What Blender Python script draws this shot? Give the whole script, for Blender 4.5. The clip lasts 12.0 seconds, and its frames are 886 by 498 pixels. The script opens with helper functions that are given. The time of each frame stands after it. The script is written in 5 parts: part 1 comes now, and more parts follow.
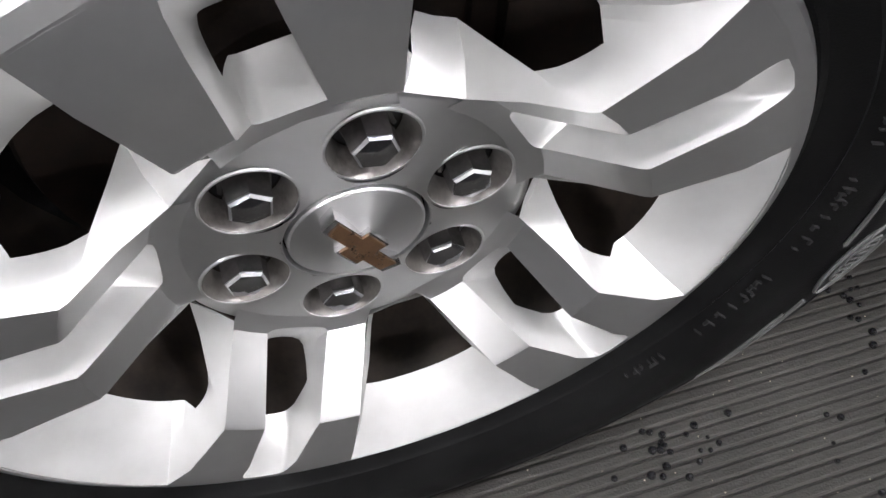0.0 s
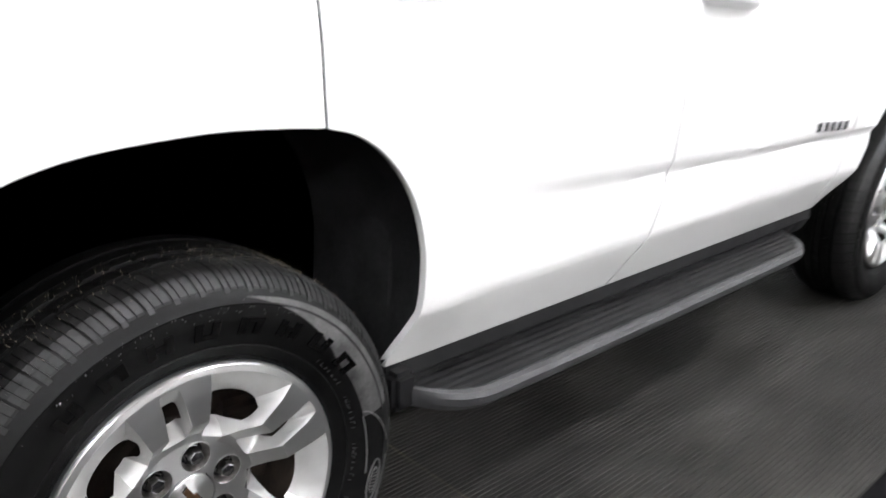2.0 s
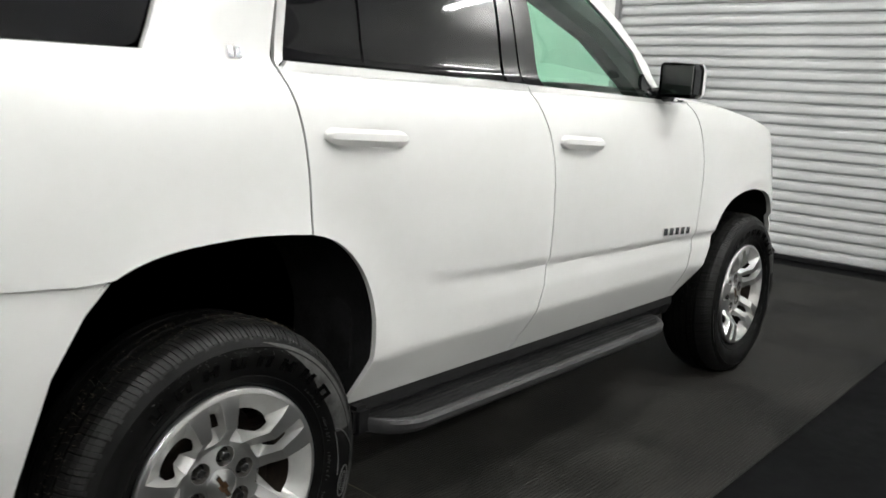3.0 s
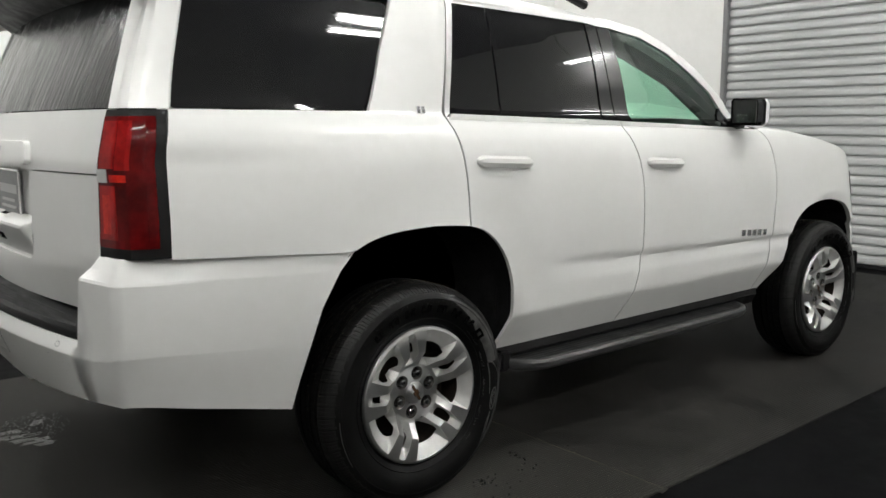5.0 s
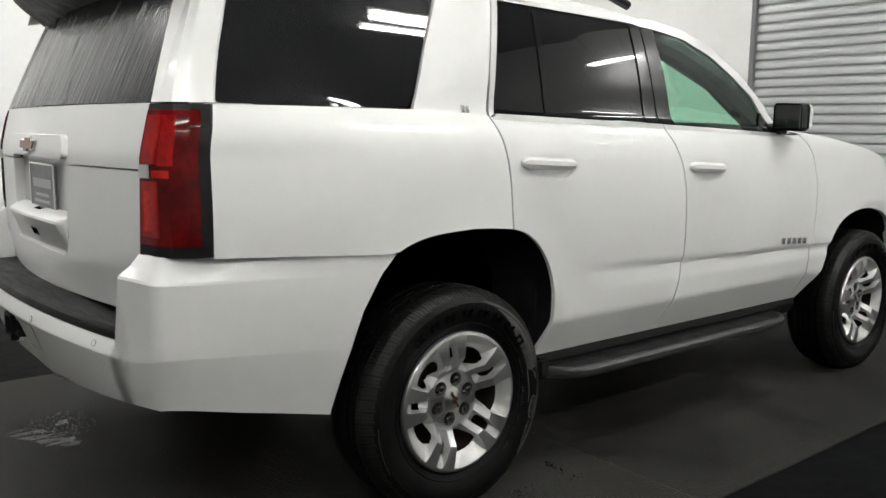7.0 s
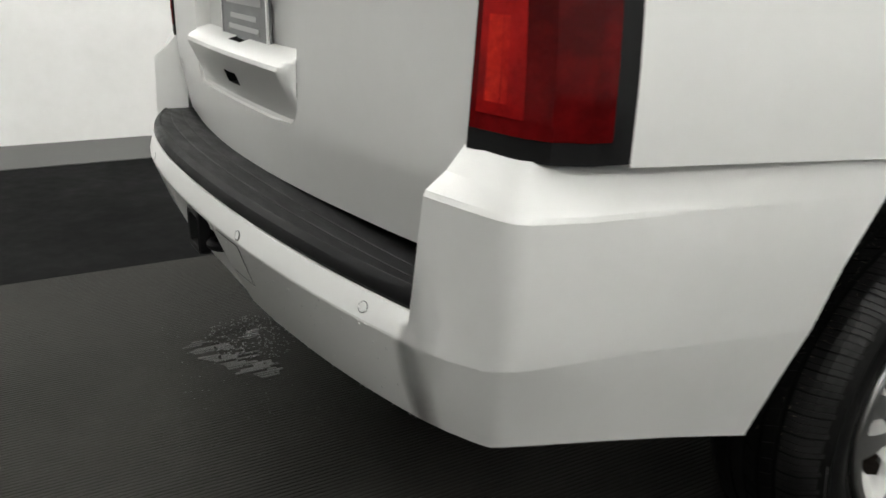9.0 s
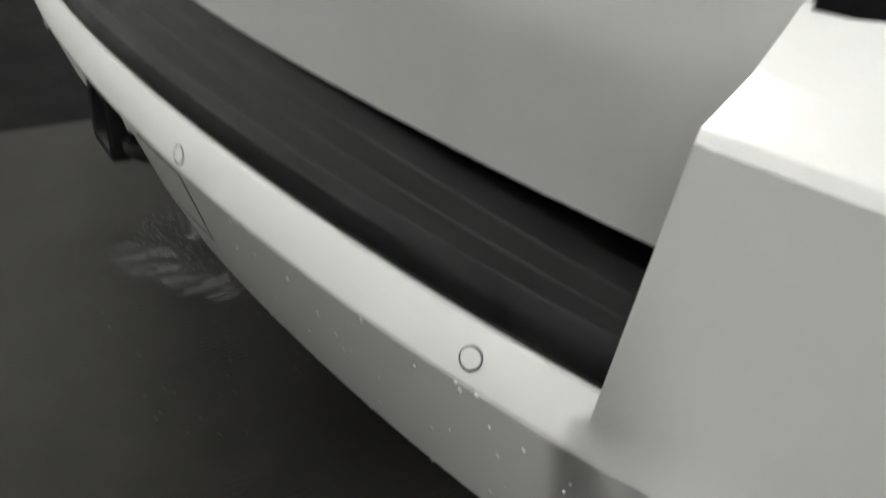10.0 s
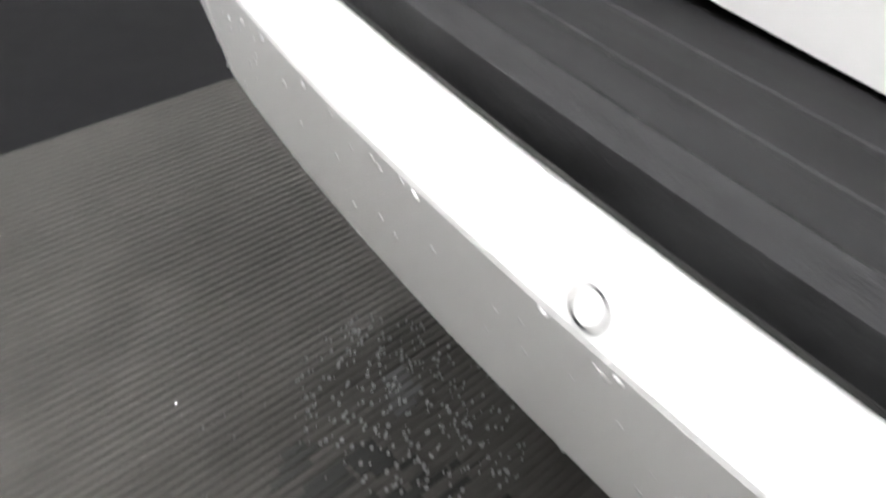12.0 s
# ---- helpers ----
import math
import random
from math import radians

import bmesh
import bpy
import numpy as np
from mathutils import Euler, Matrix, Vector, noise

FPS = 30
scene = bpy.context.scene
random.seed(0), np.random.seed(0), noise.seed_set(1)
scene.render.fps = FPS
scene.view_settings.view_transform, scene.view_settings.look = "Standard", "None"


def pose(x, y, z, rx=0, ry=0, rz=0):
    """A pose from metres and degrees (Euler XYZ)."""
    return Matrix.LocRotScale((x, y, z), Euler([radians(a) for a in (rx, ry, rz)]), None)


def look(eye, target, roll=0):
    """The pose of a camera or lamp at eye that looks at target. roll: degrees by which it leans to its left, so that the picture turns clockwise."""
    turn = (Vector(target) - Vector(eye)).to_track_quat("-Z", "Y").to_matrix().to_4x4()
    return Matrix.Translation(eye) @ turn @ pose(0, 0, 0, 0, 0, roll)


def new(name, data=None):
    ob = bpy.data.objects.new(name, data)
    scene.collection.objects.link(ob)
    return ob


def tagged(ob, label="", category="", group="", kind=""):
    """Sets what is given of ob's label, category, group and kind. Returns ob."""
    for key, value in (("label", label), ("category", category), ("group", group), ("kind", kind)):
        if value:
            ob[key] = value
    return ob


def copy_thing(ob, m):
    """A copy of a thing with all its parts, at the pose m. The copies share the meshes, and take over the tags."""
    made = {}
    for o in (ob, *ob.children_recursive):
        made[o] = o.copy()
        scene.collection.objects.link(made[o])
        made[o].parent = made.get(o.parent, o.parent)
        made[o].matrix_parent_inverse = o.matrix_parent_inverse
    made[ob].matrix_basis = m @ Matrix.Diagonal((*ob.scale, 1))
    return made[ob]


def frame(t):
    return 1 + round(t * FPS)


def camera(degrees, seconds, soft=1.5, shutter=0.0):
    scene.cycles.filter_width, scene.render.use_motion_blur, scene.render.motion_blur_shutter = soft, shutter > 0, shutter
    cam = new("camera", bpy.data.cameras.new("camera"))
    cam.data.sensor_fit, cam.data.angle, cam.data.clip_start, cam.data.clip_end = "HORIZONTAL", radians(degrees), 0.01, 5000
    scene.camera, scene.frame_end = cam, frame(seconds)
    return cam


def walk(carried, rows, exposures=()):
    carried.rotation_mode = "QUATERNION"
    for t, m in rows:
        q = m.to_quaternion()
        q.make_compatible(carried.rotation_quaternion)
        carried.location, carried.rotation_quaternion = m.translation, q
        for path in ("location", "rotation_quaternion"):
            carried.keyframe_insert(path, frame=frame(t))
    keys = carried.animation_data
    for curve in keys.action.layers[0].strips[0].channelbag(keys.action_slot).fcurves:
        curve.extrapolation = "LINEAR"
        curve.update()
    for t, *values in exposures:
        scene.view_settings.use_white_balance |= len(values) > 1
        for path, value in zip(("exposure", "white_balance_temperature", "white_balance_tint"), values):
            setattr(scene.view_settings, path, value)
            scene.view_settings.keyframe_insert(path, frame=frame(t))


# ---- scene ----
cam = camera(55.9, 12.0, shutter=0.3)
PATH = [
    (0, (-0.046, -1.220, 0.776), (0.336, -0.213, -0.908), 3.8),
    (0.5, (-0.045, -1.259, 0.789), (0.350, -0.181, -0.848), 1.8),
    (1, (-0.156, -1.434, 0.909), (0.592, -0.225, -0.496), 4.7),
    (1.5, (-0.306, -1.697, 1.097), (0.776, -0.378, 0.052), 4.3),
    (2, (-0.516, -2.013, 1.226), (0.813, -0.678, 0.553), 3.5),
    (2.5, (-0.805, -2.257, 1.306), (0.701, -1.048, 0.790), 4.6),
    (3, (-1.036, -2.523, 1.330), (0.442, -1.231, 0.943), 2.7),
    (3.2, (-1.119, -2.628, 1.344), (0.321, -1.286, 0.993), 2.2),
    (4.8, (-1.724, -3.159, 1.326), (-0.433, -1.659, 1.038), 0.1),
    (5, (-1.752, -3.233, 1.322), (-0.488, -1.711, 1.031), -0.2),
    (5.5, (-1.795, -3.274, 1.334), (-0.557, -1.734, 1.027), -0.4),
    (6, (-1.797, -3.267, 1.335), (-0.565, -1.721, 1.028), -0.2),
    (6.5, (-1.779, -3.241, 1.338), (-0.556, -1.686, 1.042), 0.2),
    (7, (-1.787, -3.106, 1.306), (-0.541, -1.567, 1.025), 0.6),
    (7.5, (-1.725, -2.835, 1.283), (-0.533, -1.262, 0.960), 1.0),
    (7.7, (-1.698, -2.672, 1.269), (-0.544, -1.078, 0.915), 0.8),
    (9.3, (-1.532, -1.571, 1.192), (-0.608, 0.062, 0.498), 1.1),
    (9.5, (-1.471, -1.428, 1.182), (-0.558, 0.205, 0.472), 0.3),
    (9.8, (-1.390, -1.171, 1.123), (-0.450, 0.369, 0.260), -0.2),
    (10, (-1.396, -1.069, 1.056), (-0.389, 0.332, 0.043), 4.8),
    (10.2, (-1.407, -0.968, 1.025), (-0.318, 0.211, -0.168), 10.1),
    (10.4, (-1.404, -0.834, 0.993), (-0.258, 0.132, -0.330), 14.4),
    (10.5, (-1.403, -0.769, 0.978), (-0.243, 0.171, -0.353), 16.0),
    (10.6, (-1.413, -0.721, 0.981), (-0.243, 0.184, -0.364), 15.8),
    (10.8, (-1.393, -0.570, 0.950), (-0.279, 0.414, -0.387), 12.1),
    (11, (-1.389, -0.402, 0.934), (-0.305, 0.648, -0.378), 9.1),
    (11.1, (-1.390, -0.314, 0.945), (-0.360, 0.765, -0.388), 7.2),
    (11.2, (-1.387, -0.226, 0.937), (-0.390, 0.892, -0.388), 7.5),
    (11.3, (-1.387, -0.156, 0.928), (-0.407, 1.000, -0.377), 6.8),
    (11.4, (-1.389, -0.085, 0.923), (-0.416, 1.086, -0.372), 5.9),
    (11.5, (-1.396, -0.027, 0.923), (-0.422, 1.148, -0.370), 5.7),
    (11.7, (-1.402, 0.087, 0.923), (-0.380, 1.161, -0.419), 7.2),
    (11.9, (-1.403, 0.191, 0.935), (-0.308, 1.161, -0.429), 9.6),
    (12, (-1.401, 0.240, 0.940), (-0.260, 1.196, -0.396), 9.1),
]
EXPOSURES = [(0, 1.36, 6250, 16), (0.7, 1.42, 6250, 16), (1.2, 1.65, 6250, 16), (1.6, 1.9, 6250, 15), (2.2, 0.93, 6300, 13), (3.0, 0.3, 6500, 8), (4.9, -0.12, 6550, 8), (5.5, 0.0, 6550, 8), (6.2, 0.0, 6550, 8), (7.5, -0.16, 6550, 8), (9.5, 0.22, 6600, 7), (10.0, 0.25, 6550, 7), (10.5, 0.8, 6350, 13), (10.9, 1.2, 6350, 13), (11.4, 1.66, 6350, 14), (12.0, 1.8, 6350, 13)]
walk(cam, [(t, look(eye, target, roll)) for t, eye, target, roll in PATH], EXPOSURES)

# ---- light: strip lamps under a dark ceiling, and a faint ambient ----
world = bpy.data.worlds.new("world")
scene.world = world
world.use_nodes = True
world.node_tree.nodes["Background"].inputs[0].default_value = (0.9, 0.95, 1.0, 1)
world.node_tree.nodes["Background"].inputs[1].default_value = 0.005
LAMP_GLOW = 130.0


# ---- materials ----
def material(name, color, rough=0.5, metal=0.0, coat=0.0, spec=0.5):
    m = bpy.data.materials.new(name)
    m.use_nodes = True
    b = m.node_tree.nodes["Principled BSDF"]
    b.inputs["Base Color"].default_value = (*color, 1)
    b.inputs["Roughness"].default_value = rough
    b.inputs["Metallic"].default_value = metal
    b.inputs["Coat Weight"].default_value = coat
    b.inputs["Coat Roughness"].default_value = 0.03
    b.inputs["Specular IOR Level"].default_value = spec
    return m


def node(m, kind, **values):
    n = m.node_tree.nodes.new(kind)
    for key, value in values.items():
        n.inputs[key].default_value = value
    return n


def mottled(m, low, high, scale=8.0, detail=6.0, rough=None, bump=0.0, bump_scale=200.0, bump_distance=0.001, stretch=(1, 1, 1)):
    """Colour between low and high by a noise of two scales, with a roughness range and a fine relief."""
    t, b = m.node_tree, m.node_tree.nodes["Principled BSDF"]
    where = t.nodes.new("ShaderNodeTexCoord")
    mapped = node(m, "ShaderNodeMapping", Scale=stretch)
    t.links.new(where.outputs["Object"], mapped.inputs["Vector"])
    big = node(m, "ShaderNodeTexNoise", Scale=scale, Detail=detail, Roughness=0.6)
    small = node(m, "ShaderNodeTexNoise", Scale=scale * 9, Detail=3.0, Roughness=0.6)
    for n in (big, small):
        t.links.new(mapped.outputs[0], n.inputs["Vector"])
    mix = node(m, "ShaderNodeMath")
    mix.operation = "MULTIPLY_ADD"
    mix.inputs[1].default_value = 0.35
    t.links.new(small.outputs[0], mix.inputs[0])
    t.links.new(big.outputs[0], mix.inputs[2])
    ramp = t.nodes.new("ShaderNodeValToRGB")
    ramp.color_ramp.elements[0].position, ramp.color_ramp.elements[1].position = 0.5, 0.86
    ramp.color_ramp.elements[0].color, ramp.color_ramp.elements[1].color = (*low, 1), (*high, 1)
    t.links.new(mix.outputs[0], ramp.inputs[0])
    t.links.new(ramp.outputs[0], b.inputs["Base Color"])
    if rough:
        r = node(m, "ShaderNodeMapRange")
        r.inputs["From Min"].default_value, r.inputs["From Max"].default_value = 0.5, 0.86
        r.inputs["To Min"].default_value, r.inputs["To Max"].default_value = rough
        t.links.new(mix.outputs[0], r.inputs["Value"])
        t.links.new(r.outputs[0], b.inputs["Roughness"])
    if bump:
        fine = node(m, "ShaderNodeTexNoise", Scale=bump_scale, Detail=4.0)
        t.links.new(mapped.outputs[0], fine.inputs["Vector"])
        relief = node(m, "ShaderNodeBump", Strength=bump, Distance=bump_distance)
        t.links.new(fine.outputs[0], relief.inputs["Height"])
        t.links.new(relief.outputs[0], b.inputs["Normal"])
    return m


PAINT = mottled(material("white_paint", (0.78, 0.78, 0.76), 0.42, 0, 0.38), (0.765, 0.765, 0.745), (0.80, 0.80, 0.785), 3.0, rough=(0.38, 0.48), bump=0.04, bump_scale=900, bump_distance=0.0002)
PAINT.node_tree.nodes["Principled BSDF"].inputs["Coat Roughness"].default_value = 0.10
PAINT.node_tree.nodes["Principled BSDF"].inputs["Coat Roughness"].default_value = 0.12
BLACK = mottled(material("black_plastic", (0.007, 0.007, 0.0073), 0.5, spec=0.2), (0.005, 0.005, 0.0052), (0.010, 0.010, 0.0105), 14, rough=(0.4, 0.62), bump=0.25, bump_scale=1200, bump_distance=0.0004)
PAD = mottled(material("step_board_plastic", (0.006, 0.006, 0.0063), 0.45, spec=0.2), (0.004, 0.004, 0.0042), (0.009, 0.009, 0.0093), 9, rough=(0.36, 0.58), bump=0.3, bump_scale=900, bump_distance=0.0004)
TREADPAD = mottled(material("damp_step_pad", (0.008, 0.008, 0.0082), 0.45, spec=0.15), (0.005, 0.005, 0.0052), (0.013, 0.013, 0.0133), 11, rough=(0.42, 0.64), bump=0.45, bump_scale=420, bump_distance=0.0006, stretch=(3.2, 0.55, 1))
GLOSS = material("gloss_black", (0.007, 0.007, 0.008), 0.14, 0, 0.15, 0.3)
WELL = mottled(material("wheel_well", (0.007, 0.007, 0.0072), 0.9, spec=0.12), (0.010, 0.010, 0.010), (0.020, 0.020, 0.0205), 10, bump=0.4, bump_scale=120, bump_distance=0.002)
RUBBER = mottled(material("tyre_rubber", (0.005, 0.005, 0.005), 0.5, spec=0.08), (0.003, 0.003, 0.003), (0.007, 0.007, 0.0068), 7, rough=(0.32, 0.52), bump=0.3, bump_scale=700, bump_distance=0.0005)
# Scuffed rubber whose grey also carries the side wall's sheen.
SHEENSCUFF = mottled(material("scuffed_sheen_rubber", (0.03, 0.03, 0.029), 0.6, spec=0.3), (0.022, 0.022, 0.0215), (0.080, 0.079, 0.077), 26, rough=(0.45, 0.7), bump=0.4, bump_scale=500, bump_distance=0.0006)
# Paler than the tyre rubber: lamplight on the shoulder is put into the colour.
TREAD = mottled(material("lamplit_tread_rubber", (0.02, 0.02, 0.0195), 0.5, spec=0.25), (0.005, 0.005, 0.0049), (0.015, 0.0148, 0.0144), 18, rough=(0.42, 0.6), bump=0.3, bump_scale=700, bump_distance=0.0005)
LETTER = material("moulded_black_rubber", (0.003, 0.003, 0.003), 0.24, spec=0.4)
GREYMARK = mottled(material("grey_rubber_mark", (0.07, 0.07, 0.068), 0.6), (0.045, 0.045, 0.044), (0.09, 0.09, 0.087), 30, rough=(0.5, 0.7))
ALLOY = mottled(material("machined_alloy", (0.68, 0.68, 0.68), 0.29, 0.95), (0.62, 0.62, 0.615), (0.70, 0.70, 0.69), 5)
HUBFACE = mottled(material("turned_hub_face", (0.68, 0.68, 0.68), 0.33, 0.97), (0.64, 0.64, 0.635), (0.70, 0.70, 0.69), 9)
SILVER = mottled(material("silver_paint", (0.5, 0.5, 0.49), 0.36, 0.45, 0.4), (0.50, 0.50, 0.485), (0.60, 0.60, 0.585), 6, rough=(0.3, 0.45), bump=0.15, bump_scale=1800, bump_distance=0.0002)
CHROME = material("chrome", (0.78, 0.78, 0.785), 0.2, 1.0)
MIRROR = material("mirror_glass", (0.8, 0.82, 0.81), 0.02, 1.0)
STEEL = mottled(material("bare_steel", (0.45, 0.45, 0.44), 0.45, 0.8), (0.3, 0.3, 0.29), (0.5, 0.5, 0.48), 20, rough=(0.35, 0.6))
# Rust, with the shade behind the spokes put into its near-black brown.
SHADERUST = mottled(material("shaded_rusty_iron", (0.02, 0.014, 0.011), 0.8, 0.2, spec=0.2), (0.009, 0.0065, 0.005), (0.032, 0.023, 0.018), 25, rough=(0.6, 0.9))
GOLD = mottled(material("gold_emblem", (0.20, 0.10, 0.04), 0.35, 0.5, 0.3), (0.15, 0.070, 0.026), (0.24, 0.12, 0.05), 60, rough=(0.3, 0.45))
TINT = mottled(material("dark_tinted_glass", (0.008, 0.008, 0.009), 0.03, spec=0.4), (0.006, 0.006, 0.007), (0.011, 0.011, 0.011), 2)
WETGLASS = mottled(material("wet_rear_glass", (0.010, 0.010, 0.010), 0.18, spec=0.16), (0.006, 0.006, 0.006), (0.015, 0.015, 0.0147), 4, rough=(0.05, 0.30), bump=0.6, bump_scale=9, bump_distance=0.004, stretch=(1, 7, 0.8))
WHEELGOLD = mottled(material("dull_gold_emblem", (0.13, 0.07, 0.034), 0.3, 0.6, 0.4), (0.09, 0.048, 0.024), (0.16, 0.088, 0.044), 60, rough=(0.25, 0.4))
PRINT = material("moulded_print", (0.014, 0.014, 0.0138), 0.34, spec=0.5)
TRIM = mottled(material("grey_trim", (0.038, 0.038, 0.039), 0.36), (0.028, 0.028, 0.029), (0.048, 0.048, 0.049), 12, rough=(0.3, 0.45))
BOWL = mottled(material("cast_bowl", (0.30, 0.28, 0.26), 0.4, 0.8), (0.10, 0.094, 0.086), (0.24, 0.225, 0.21), 30, rough=(0.3, 0.5))
NUT = material("nut_chrome", (0.55, 0.55, 0.56), 0.10, 1.0)
GUIDE = material("door_guide", (0.2, 0.2, 0.205), 0.42)
PLATE = mottled(material("plate_grey", (0.22, 0.225, 0.23), 0.4, 0.3), (0.19, 0.195, 0.20), (0.25, 0.255, 0.26), 20)
PALE = material("plate_print", (0.55, 0.55, 0.55), 0.5)
WALL = mottled(material("white_wall", (0.84, 0.83, 0.81), 0.75), (0.80, 0.795, 0.775), (0.87, 0.865, 0.85), 1.5, rough=(0.65, 0.85), bump=0.15, bump_scale=60, bump_distance=0.002)
# Walls out of view: greys set to limit bounce light under the car.
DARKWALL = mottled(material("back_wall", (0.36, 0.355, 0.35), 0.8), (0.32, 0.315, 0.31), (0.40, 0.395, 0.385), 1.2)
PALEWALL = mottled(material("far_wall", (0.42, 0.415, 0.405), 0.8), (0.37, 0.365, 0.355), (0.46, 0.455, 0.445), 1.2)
CEILING = mottled(material("ceiling_deck", (0.12, 0.12, 0.12), 0.8), (0.10, 0.10, 0.10), (0.15, 0.15, 0.15), 2)
SHUTTER = mottled(material("galvanised_shutter", (0.50, 0.51, 0.51), 0.45, 0.35), (0.42, 0.43, 0.43), (0.56, 0.57, 0.57), 3, rough=(0.35, 0.55), stretch=(1, 0.6, 4))
MAT = mottled(material("rubber_mat", (0.03, 0.029, 0.027), 0.5, spec=0.08), (0.019, 0.0180, 0.0163), (0.038, 0.0361, 0.0328), 1.3, 12, rough=(0.42, 0.60), bump=0.6, bump_scale=420, bump_distance=0.0012)
DARKMAT = mottled(material("dark_mat", (0.015, 0.0145, 0.0135), 0.5, spec=0.08), (0.005, 0.0047, 0.0043), (0.035, 0.0333, 0.0308), 1.7, 12, rough=(0.38, 0.62), bump=0.6, bump_scale=420, bump_distance=0.0012)
FLOOR = mottled(material("black_floor", (0.003, 0.003, 0.0034), 0.6, spec=0.04), (0.002, 0.002, 0.0023), (0.004, 0.004, 0.0044), 1.6, rough=(0.55, 0.75), bump=0.1, bump_scale=120, bump_distance=0.001)
CONCRETE = mottled(material("bare_concrete", (0.10, 0.10, 0.095), 0.7), (0.075, 0.075, 0.072), (0.13, 0.13, 0.125), 3, rough=(0.55, 0.8))
SEAT = mottled(material("seat_cloth", (0.06, 0.06, 0.06), 0.8), (0.045, 0.045, 0.045), (0.08, 0.08, 0.078), 20)
SEAM = mottled(material("dusty_seam", (0.16, 0.13, 0.09), 0.8), (0.03, 0.026, 0.02), (0.10, 0.082, 0.058), 14)
RED = mottled(material("red_lens", (0.14, 0.004, 0.005), 0.10, 0, 0.0, 0.2), (0.06, 0.002, 0.0025), (0.17, 0.005, 0.006), 4)
REDMID = mottled(material("red_lens_middle", (0.24, 0.006, 0.006), 0.10, 0, 0.0, 0.2), (0.16, 0.004, 0.005), (0.42, 0.010, 0.009), 6)
REDBRIGHT = mottled(material("bright_red_lens", (0.45, 0.010, 0.008), 0.10, 0, 0.0, 0.2), (0.34, 0.008, 0.007), (0.74, 0.026, 0.014), 14)
# Brake dust, darkened further because the barrel lies unlit.
SHADEDUST = mottled(material("shaded_dusty_metal", (0.05, 0.04, 0.033), 0.7, 0.3), (0.022, 0.017, 0.0135), (0.075, 0.056, 0.043), 14, rough=(0.6, 0.8))
DROP = material("water_drop", (0.13, 0.13, 0.13), 0.03, 0, 1.0)
WATER = material("water_film", (0.020, 0.020, 0.019), 0.26, spec=0.22)
STANDING = material("standing_water", (0.05, 0.05, 0.05), 0.16, spec=0.45)
BEAD = material("drop_on_white", (0.72, 0.72, 0.72), 0.04, 0, 0.8)
HAIR = material("dry_rubber_hair", (0.30, 0.26, 0.20), 0.7)
TUBE = material("lamp_tube", (1, 1, 1), 0.5)
TUBE.node_tree.nodes["Principled BSDF"].inputs["Emission Color"].default_value = (0.975, 0.97, 0.955, 1)
TUBE.node_tree.nodes["Principled BSDF"].inputs["Emission Strength"].default_value = LAMP_GLOW
WHITEMETAL = material("white_enamel", (0.8, 0.8, 0.8), 0.4)


def green_glass():
    m = bpy.data.materials.new("green_glass")
    m.use_nodes = True
    t = m.node_tree
    t.nodes.remove(t.nodes["Principled BSDF"])
    clear = t.nodes.new("ShaderNodeBsdfTransparent")
    clear.inputs[0].default_value = (0.60, 0.87, 0.73, 1)
    gloss = t.nodes.new("ShaderNodeBsdfGlossy")
    gloss.inputs["Roughness"].default_value = 0.02
    rim = t.nodes.new("ShaderNodeLayerWeight")
    rim.inputs[0].default_value = 0.12
    fresnel = t.nodes.new("ShaderNodeMath")
    fresnel.operation = "MULTIPLY_ADD"
    fresnel.inputs[1].default_value, fresnel.inputs[2].default_value = 0.6, 0.045
    t.links.new(rim.outputs["Facing"], fresnel.inputs[0])
    mix = t.nodes.new("ShaderNodeMixShader")
    t.links.new(fresnel.outputs[0], mix.inputs[0])
    t.links.new(clear.outputs[0], mix.inputs[1])
    t.links.new(gloss.outputs[0], mix.inputs[2])
    t.links.new(mix.outputs[0], t.nodes["Material Output"].inputs[0])
    return m


GREEN = green_glass()


def turned(m, amount):
    """Lathe marks run round the wheel's axis, and the gloss spreads across them."""
    t, b = m.node_tree, m.node_tree.nodes["Principled BSDF"]
    where = t.nodes.new("ShaderNodeTexCoord")
    cross = t.nodes.new("ShaderNodeVectorMath")
    cross.operation = "CROSS_PRODUCT"
    cross.inputs[1].default_value = (0, 1, 0)
    t.links.new(where.outputs["Object"], cross.inputs[0])
    t.links.new(cross.outputs[0], b.inputs["Tangent"])
    b.inputs["Anisotropic"].default_value = amount
    b.inputs["Anisotropic Rotation"].default_value = 0.25


turned(ALLOY, 0.35)
turned(HUBFACE, 0.9)


# ---- mesh helpers ----
def finish(bm, mat, smooth=False, sharp=26):
    bmesh.ops.recalc_face_normals(bm, faces=bm.faces[:])
    me = bpy.data.meshes.new("mesh")
    for f in bm.faces:
        f.smooth = smooth
    if smooth:
        for e in bm.edges:
            if len(e.link_faces) == 2 and e.calc_face_angle(0) > radians(sharp):
                e.smooth = False
    bm.to_mesh(me)
    bm.free()
    me.materials.append(mat)
    return me


def part(name, bm, mat, parent=None, label="", smooth=False, sharp=26):
    ob = new(name, finish(bm, mat, smooth, sharp))
    ob.parent = parent
    return tagged(ob, label)


def empty(name, label, category, group="", kind=""):
    ob = new(name)
    ob.empty_display_size = 0.05
    return tagged(ob, label, category, group, kind)


